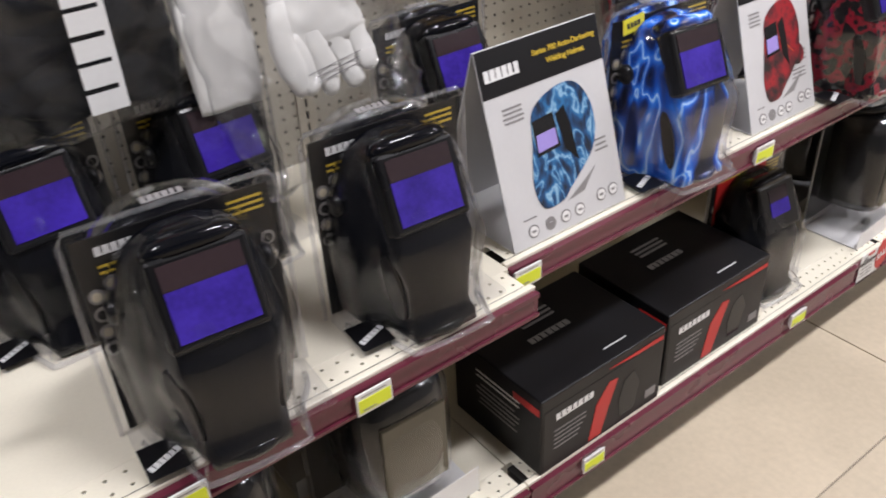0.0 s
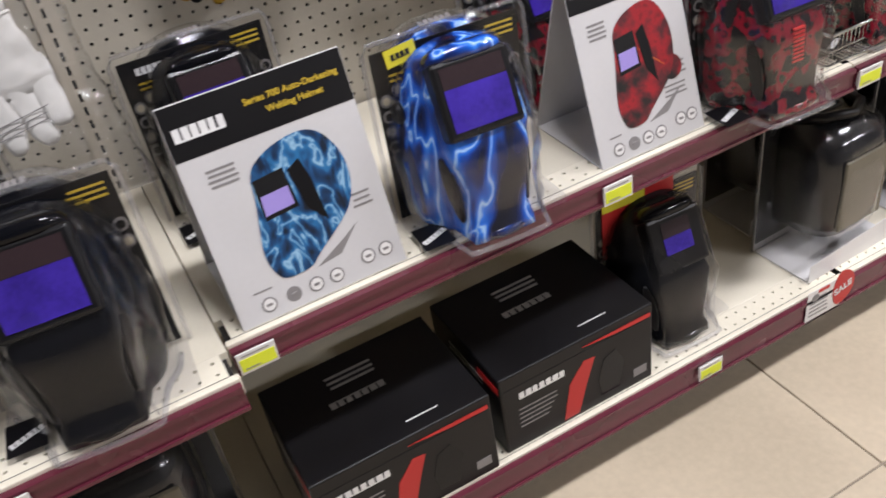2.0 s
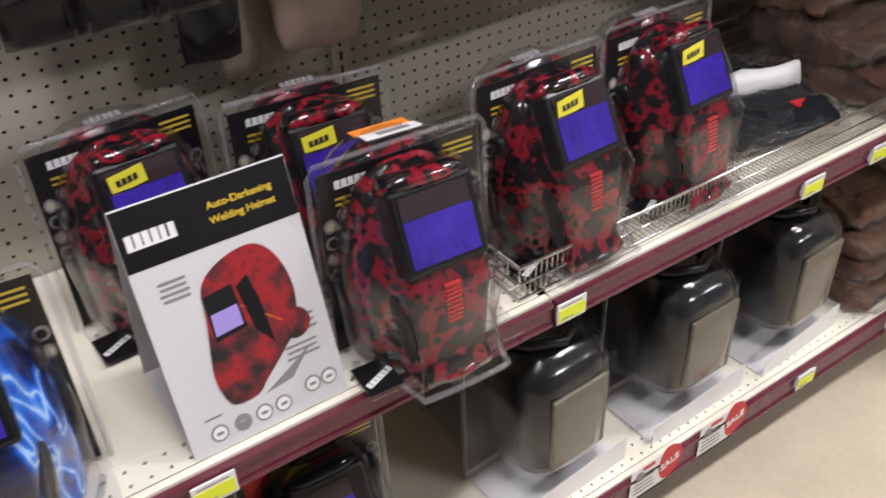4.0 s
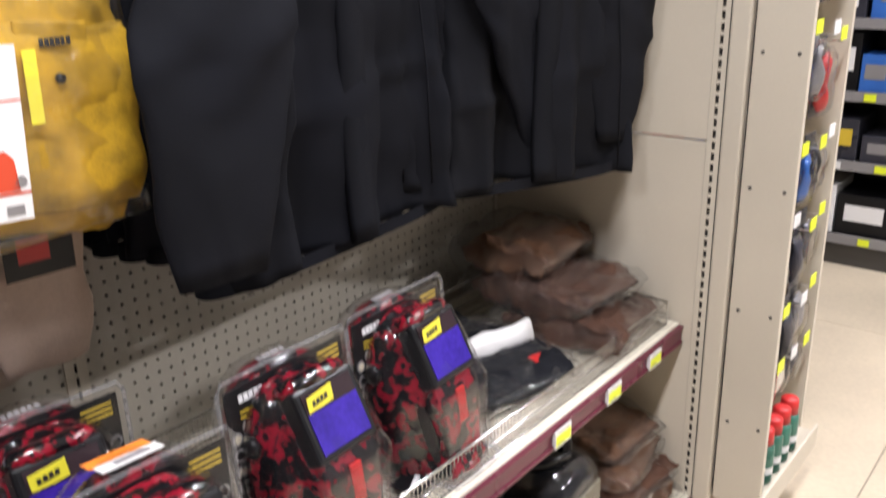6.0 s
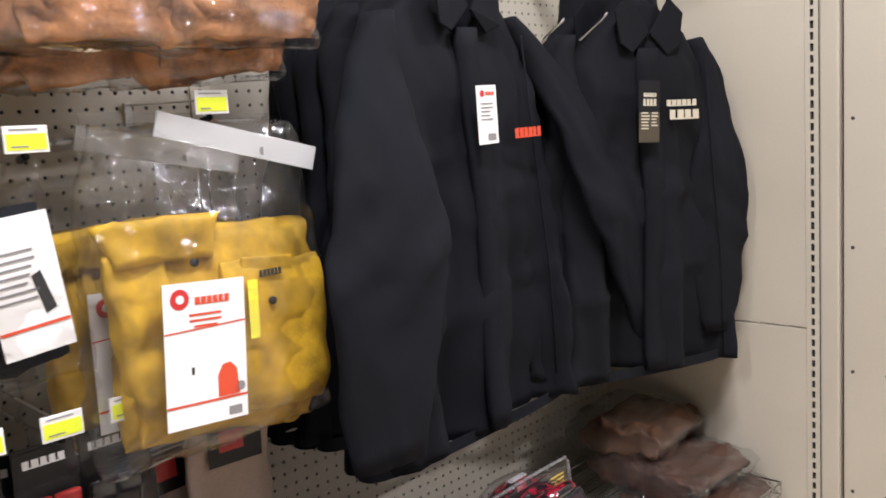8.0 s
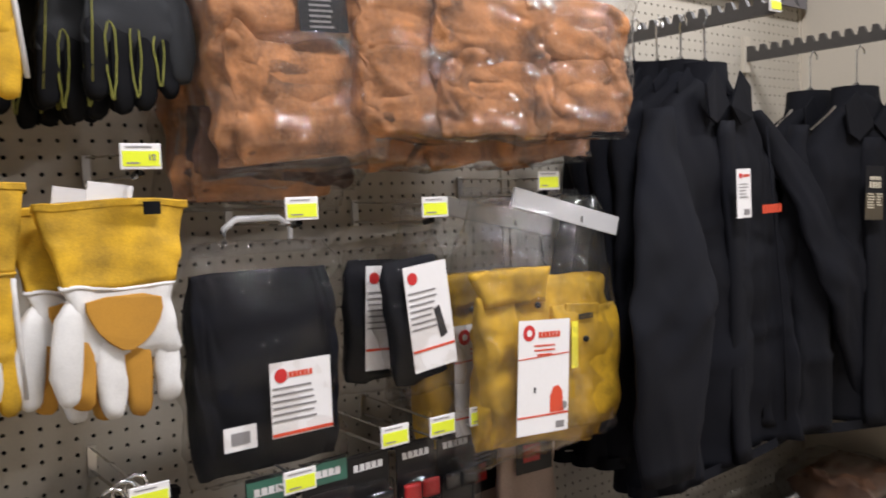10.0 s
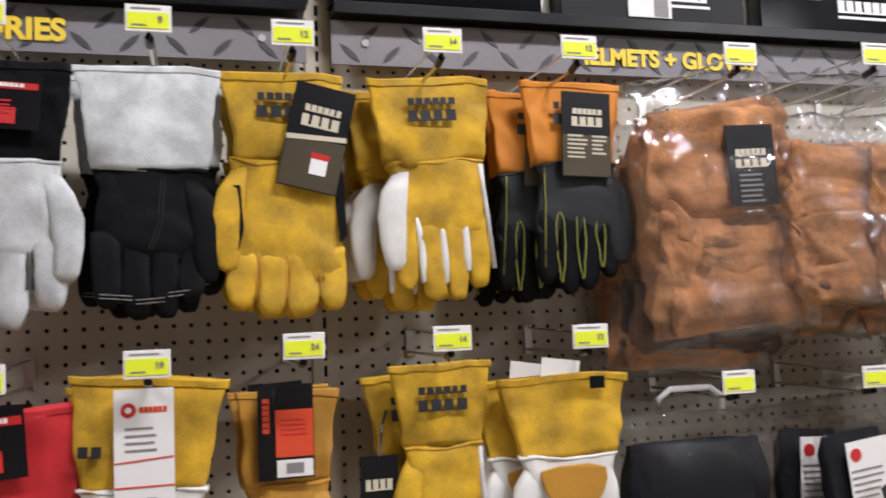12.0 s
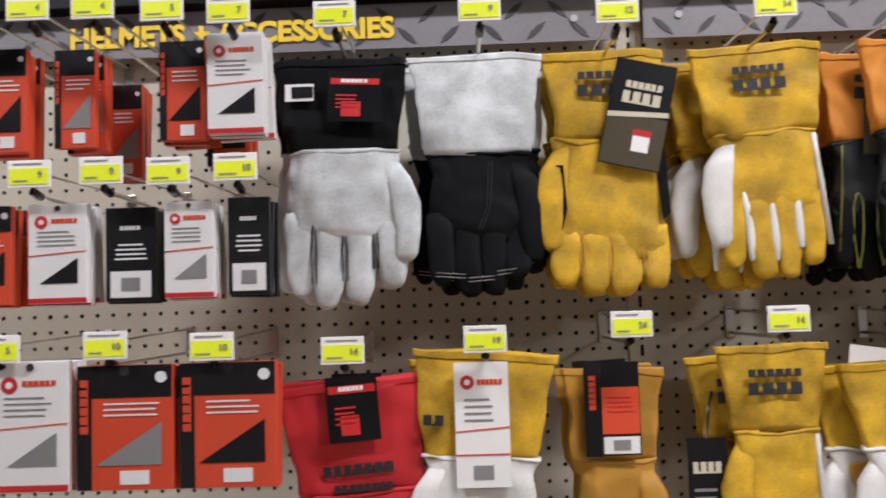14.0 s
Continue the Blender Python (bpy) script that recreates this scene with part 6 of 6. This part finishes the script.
for k, (fz, fr) in enumerate(((0.176, 4), (0.236, -5), (0.296, 7), (0.350, -3))):
    flat_pack(pose(2.965 + 0.015 * (k % 2), 0.87 + 0.02 * k, fz, 0, 0, fr), "brown suede garment in a clear bag on the base shelf", MID_SUEDE if k != 1 else DARK_SUEDE, 0.26 - 0.012 * k, 0.25, 0.055, 41 + k, "brown bags on the base shelf")


# ---- third row: what hangs low over the shelf ----
def low_bag(x, y, z, w, h, cloth, label, seed, marks=None):
    b = bagged_garment(pose(x, y, z), label, cloth, w, h, 0.05, w + 0.05, h + 0.07, 0.045, seed, "bags low on the pegboard")
    if marks:
        marks(b)
    return b


def tall_mark(th):
    part("brand_mark", turned(blocks(6, 0, 0, 0.22, 0.062, 0), pose(0.02, -0.058, -0.17, 0, -90, 0)), WHITE_INK, th, "large white block mark")


low_bag(0.262, 1.14, 1.235, 0.27, 0.25, NAVY_CLOTH, "black cloth bag with a white mark in clear film", 51, tall_mark)
low_bag(-0.07, 1.17, 1.235, 0.20, 0.25, NAVY_CLOTH, "black cloth item hanging in clear film", 52)
g = glove(pose(0.572, 1.125, 1.205, -17, -9, 0), "white leather glove in a clear hanging bag", WHITE_LEATHER, WHITE_LEATHER, seed=71, width=0.078, cuff_len=0.15, length=0.36, body=0.95, mitt=True)
part("print_line", bars(3, 0, -0.275, 0.12, 0.008, 0.0016, -0.0175, 0, 5), GREY_INK, g)
th = thing("white_glove_lining", pose(0.468, 1.165, 1.225, -15, 2, 0), "folded white cloth behind a bagged glove", "folded cloth")
part("cloth", creased(crumple(pillow(0.105, 0.33, 0.022, 5.0, 60, 40), 0.06, 0.005, 6), 4, 0.006, 20.0, 3.0), WHITE_LEATHER, th, smooth=True)
b = thing("glove_bag", pose(0.545, 1.12, 1.245, -17, -6, 0), "crinkled clear bag round a white glove", "bag")
part("bag", bag_sheet(0.32, 0.46, 0.085, 14, 0.2), BAG, b, "crinkled clear plastic bag", smooth=True)
part("header", boxed(-0.14, 0.14, -0.003, 0.003, -0.012, 0.018), WHITE_CARD, b)
g = glove(pose(1.055, 1.245, 1.215, 0, 3, 0), "black and yellow mechanic glove on a hook", BLACK_LEATHER, YELLOW_LEATHER, fingers=YELLOW_LEATHER, tips=BLACK_LEATHER, seed=61, width=0.075, cuff_len=0.08, length=0.28)
copy_thing(g, pose(0.955, 1.255, 1.20, 0, -5, 0))
for k in range(3):
    th = thing("hook_ring", pose(0.985 + 0.022 * k, 1.10 + 0.02 * k, 1.262), "bright coiled ring on a peg hook", "ring", "bright rings")
    part("ring", rod([(0.016 * math.cos(a), 0, 0.016 * math.sin(a)) for a in np.linspace(0, 2 * math.pi, 17)], 0.003), CHROME, th, smooth=True)


def eyewear_pack(x, y, z, ink, seed):
    th = thing("eyewear_pack", pose(x, y, z), "safety glasses in a clear carded pack", "eyewear pack", "eyewear packs")
    part("card", plate(0, -0.085, 0.085, 0.16, 0.012, 0.002), MATT_BLACK, th)
    part("card_head", plate(0, -0.028, 0.083, 0.035, 0.0108), ink, th)
    part("brand_mark", blocks(5, 0, -0.028, 0.06, 0.014, 0.0098, seed=seed), WHITE_INK, th)
    for s in (-1, 1):
        part("lens", loft([oval(s * 0.02, -0.004, zz, 0.018, 0.006, 14, 2.6) for zz in (-0.075, -0.08, -0.098, -0.104)]), RED_INK if seed % 2 else SMOKE, th, smooth=True)
        part("temple", rod([(s * 0.037, -0.004, -0.08), (s * 0.039, 0.008, -0.10), (s * 0.036, 0.010, -0.15)], 0.003), BLACK_PLASTIC, th, smooth=True)
    part("clear_blister", crumple(loft([oval(0, 0.002, zz, 0.043, dd, 24, 3.5) for zz, dd in ((-0.055, 0.004), (-0.062, 0.016), (-0.14, 0.018), (-0.162, 0.006))]), 0.04, 0.003, seed), CLEAR, th, "clear blister", smooth=True)


for k, (ex, ey, ez) in enumerate(((1.235, 1.13, 1.235), (1.335, 1.14, 1.235), (1.425, 1.15, 1.225), (1.525, 1.15, 1.225), (1.615, 1.15, 1.225), (1.47, 1.22, 1.20), (1.58, 1.22, 1.20))):
    eyewear_pack(ex, ey, ez, GREEN_CAN if k < 2 else MATT_BLACK, k)
for hx, hy, hz in ((1.025, 1.07, 1.265), (1.247, 1.07, 1.235), (1.427, 1.08, 1.264), (1.525, 1.08, 1.262), (1.62, 1.09, 1.26), (0.262, 1.06, 1.262), (0.545, 1.10, 1.262), (-0.07, 1.1, 1.262)):
    peg_hook(hx, hy, hz)
th = thing("tan_suede_pouch", pose(1.832, 1.20, 1.185, 0, 2, 0), "pale tan suede spat with a black card", "suede pouch", "suede pouches")
part("suede", crumple(crumple(pillow(0.150, 0.243, 0.03, 3.6, 30, 12), 0.08, 0.012, 3), 0.03, 0.003, 4), TAN_SUEDE, th, smooth=True)
card = part("hang_card", plate(0, -0.045, 0.10, 0.10, -0.022, 0.001), MATT_BLACK, th, "black printed card")
part("red_panel", plate(-0.008, -0.055, 0.045, 0.035, -0.0228), RED_INK, card)
part("small_print", bars(3, 0, -0.015, 0.07, 0.009, 0.003, -0.0228, 0, 3), GREY_INK, card)
copy_thing(th, pose(1.735, 1.26, 1.15, 0, -3, 0))
th = thing("black_glove_pack", pose(1.665, 1.24, 1.17), "black glove pack hanging in clear film", "glove pack")
part("glove_body", crumple(pillow(0.10, 0.22, 0.03, 3.2), 0.06, 0.01, 8), BLACK_LEATHER, th, smooth=True)
part("bag", bag_sheet(0.125, 0.25, 0.045, 9, 0.2), BAG, th, smooth=True)


# ---- the neighbouring rack and the far aisle ----
rack = thing("side_rack", pose(0, 0, 0), "shallow cream steel rack beside the end panel", "rack")
part("side_panel", boxed(3.130, 3.148, 0.556, 0.671, 0.192, 2.55), CREAM, rack, bevel=0.002)
part("rack_back", boxed(3.152, 3.60, 0.684, 0.70, 0.19, 2.55), CREAM, rack)
# black strip added to paint the shade in the gap beside the upright
part("mounting_strip", boxed(3.1485, 3.153, 0.66, 0.6795, 0.19, 2.5), RECESS_SHADE, rack)
part("tray_floor", boxed(3.1485, 3.58, 0.560, 0.684, 0.192, 0.198), CREAM, rack)
part("tray_lip", boxed(3.1485, 3.58, 0.552, 0.5595, 0.155, 0.225), CREAM, rack, bevel=0.002)
part("far_side_panel", boxed(3.581, 3.598, 0.60, 0.6835, 0.192, 2.55), CREAM, rack)
# dark discs stand in for the panel's holes and the shade inside them
for yy in (0.651, 0.577):
    for k in range(7):
        part("screw", turned(disc(0, 0, 0.0042, -0.001, 0.002, 10), pose(3.1298, yy, 0.415 + 0.29 * k, 0, 0, -90)), SHELF_DARK, rack)


def spray_can(x, y):
    th = thing("spray_can", pose(x, y, 0.1985), "green spray can with a red cap", "spray can", "spray cans")
    part("can", loft([oval(0, 0, z, r, r, 20) for z, r in ((0, 0.026), (0.004, 0.028), (0.10, 0.028), (0.112, 0.022))]), GREEN_CAN, th, smooth=True)
    part("label_band", loft([oval(0, 0, z, 0.0284, 0.0284, 20) for z in (0.03, 0.05)], caps=False), WHITE_CARD, th, smooth=True)
    part("cap", loft([oval(0, 0, z, r, r, 18) for z, r in ((0.112, 0.024), (0.150, 0.023), (0.155, 0.018))]), RED_INK, th, smooth=True)


for cx in (3.20, 3.262, 3.324, 3.386, 3.448):
    spray_can(cx, 0.60)


def hanging_pack(x, y, z, w, h, ink, seed):
    th = thing("carded_tool_pack", pose(x, y, z), "carded tool pack hanging on the side rack", "tool pack", "tool packs on the rack")
    part("card", plate(0, -h / 2, w, h, 0.016, 0.002), DARK_GOODS, th)
    part("tool", crumple(turned(pillow(w * 0.7, h * 0.72, 0.03, 2.4, 16, 7), pose(0, 0.003, -h * 0.2)), 0.04, 0.012, seed), ink, th, smooth=True)
    part("clear_blister", crumple(turned(pillow(w * 0.92, h * 0.86, 0.045, 3.0, 20, 8), pose(0, 0, -h * 0.12)), 0.04, 0.006, seed), CLEAR, th, smooth=True)
    part("hook", rod([(0, -0.03, -0.006), (0, 0.06, -0.006)], 0.002), STEEL, th)
    part("price_label", plate(0, 0.012, 0.045, 0.03, -0.032, 0.002), LABEL_YELLOW if seed % 3 else WHITE_CARD, th)


rnd = random.Random(12)
inks = (DARK_GOODS, BLUE_GOODS, GREY_INK, DARK_GOODS, BLACK_PLASTIC, RED_INK, DARK_GOODS)
n = 0
for row, rz in enumerate((0.66, 0.86, 1.06, 1.30, 1.54, 1.78, 2.0)):
    for k in range(4):
        n += 1
        ink = BLUE_GOODS if (row in (3,) and k < 2) or (row == 1 and k == 0) else inks[(row + 3 * k) % len(inks)]
        hanging_pack(3.195 + 0.098 * k, 0.612 + 0.01 * (k % 2), rz + rnd.uniform(-0.02, 0.02), rnd.uniform(0.07, 0.09), rnd.uniform(0.14, 0.19), ink, n)
for k in range(4):
    hanging_pack(3.195 + 0.098 * k, 0.62, 0.50, 0.075, 0.12, (TAG_YELLOW, DARK_GOODS, CHROME, DARK_GOODS)[k], 40 + k)

aisle = thing("far_gondola", pose(0, 0, 0), "dark steel gondola of boxed goods across the aisle", "gondola")
part("back_panel", boxed(5.95, 5.98, -1.2, 2.6, 0.0, 2.5), SHELF_DARK, aisle)
part("base", boxed(5.52, 5.95, -1.2, 2.6, 0.0, 0.12), SHELF_DARK, aisle, bevel=0.004)
for zz in (0.125, 0.48, 0.80, 1.12, 1.46, 1.80, 2.14):
    part("shelf", boxed(5.50, 5.95, -1.2, 2.6, zz, zz + 0.03), SHELF_DARK, aisle, bevel=0.003)
    part("price_rail", boxed(5.488, 5.4995, -1.2, 2.6, zz - 0.01, zz + 0.035), GREY_INK, aisle)
    y = -1.15
    while y < 2.5:
        w, h = rnd.uniform(0.09, 0.26), rnd.uniform(0.12, 0.26)
        bx = thing("boxed_goods", pose(5.52, y, zz + 0.0305), "small boxed goods on a far shelf", "box", "boxed goods across the aisle")
        part("box", boxed(0, 0.3, 0, w, 0, h), rnd.choice((WHITE_CARD, DARK_GOODS, DARK_GOODS, RED_INK, GREY_INK, BLUE_GOODS, MATT_BLACK, WHITE_CARD)), bx, bevel=0.003)
        part("label", boxed(-0.002, -0.0004, w * 0.15, w * 0.85, h * 0.35, h * 0.75), rnd.choice((WHITE_CARD, RED_INK, GREY_INK, YELLOW_INK)), bx)
        part("price_label", boxed(-0.036, -0.0335, w * 0.3, w * 0.3 + 0.05, -0.036, -0.002), WHITE_CARD if rnd.random() < 0.6 else LABEL_YELLOW, bx)
        y += w + rnd.uniform(0.005, 0.03)
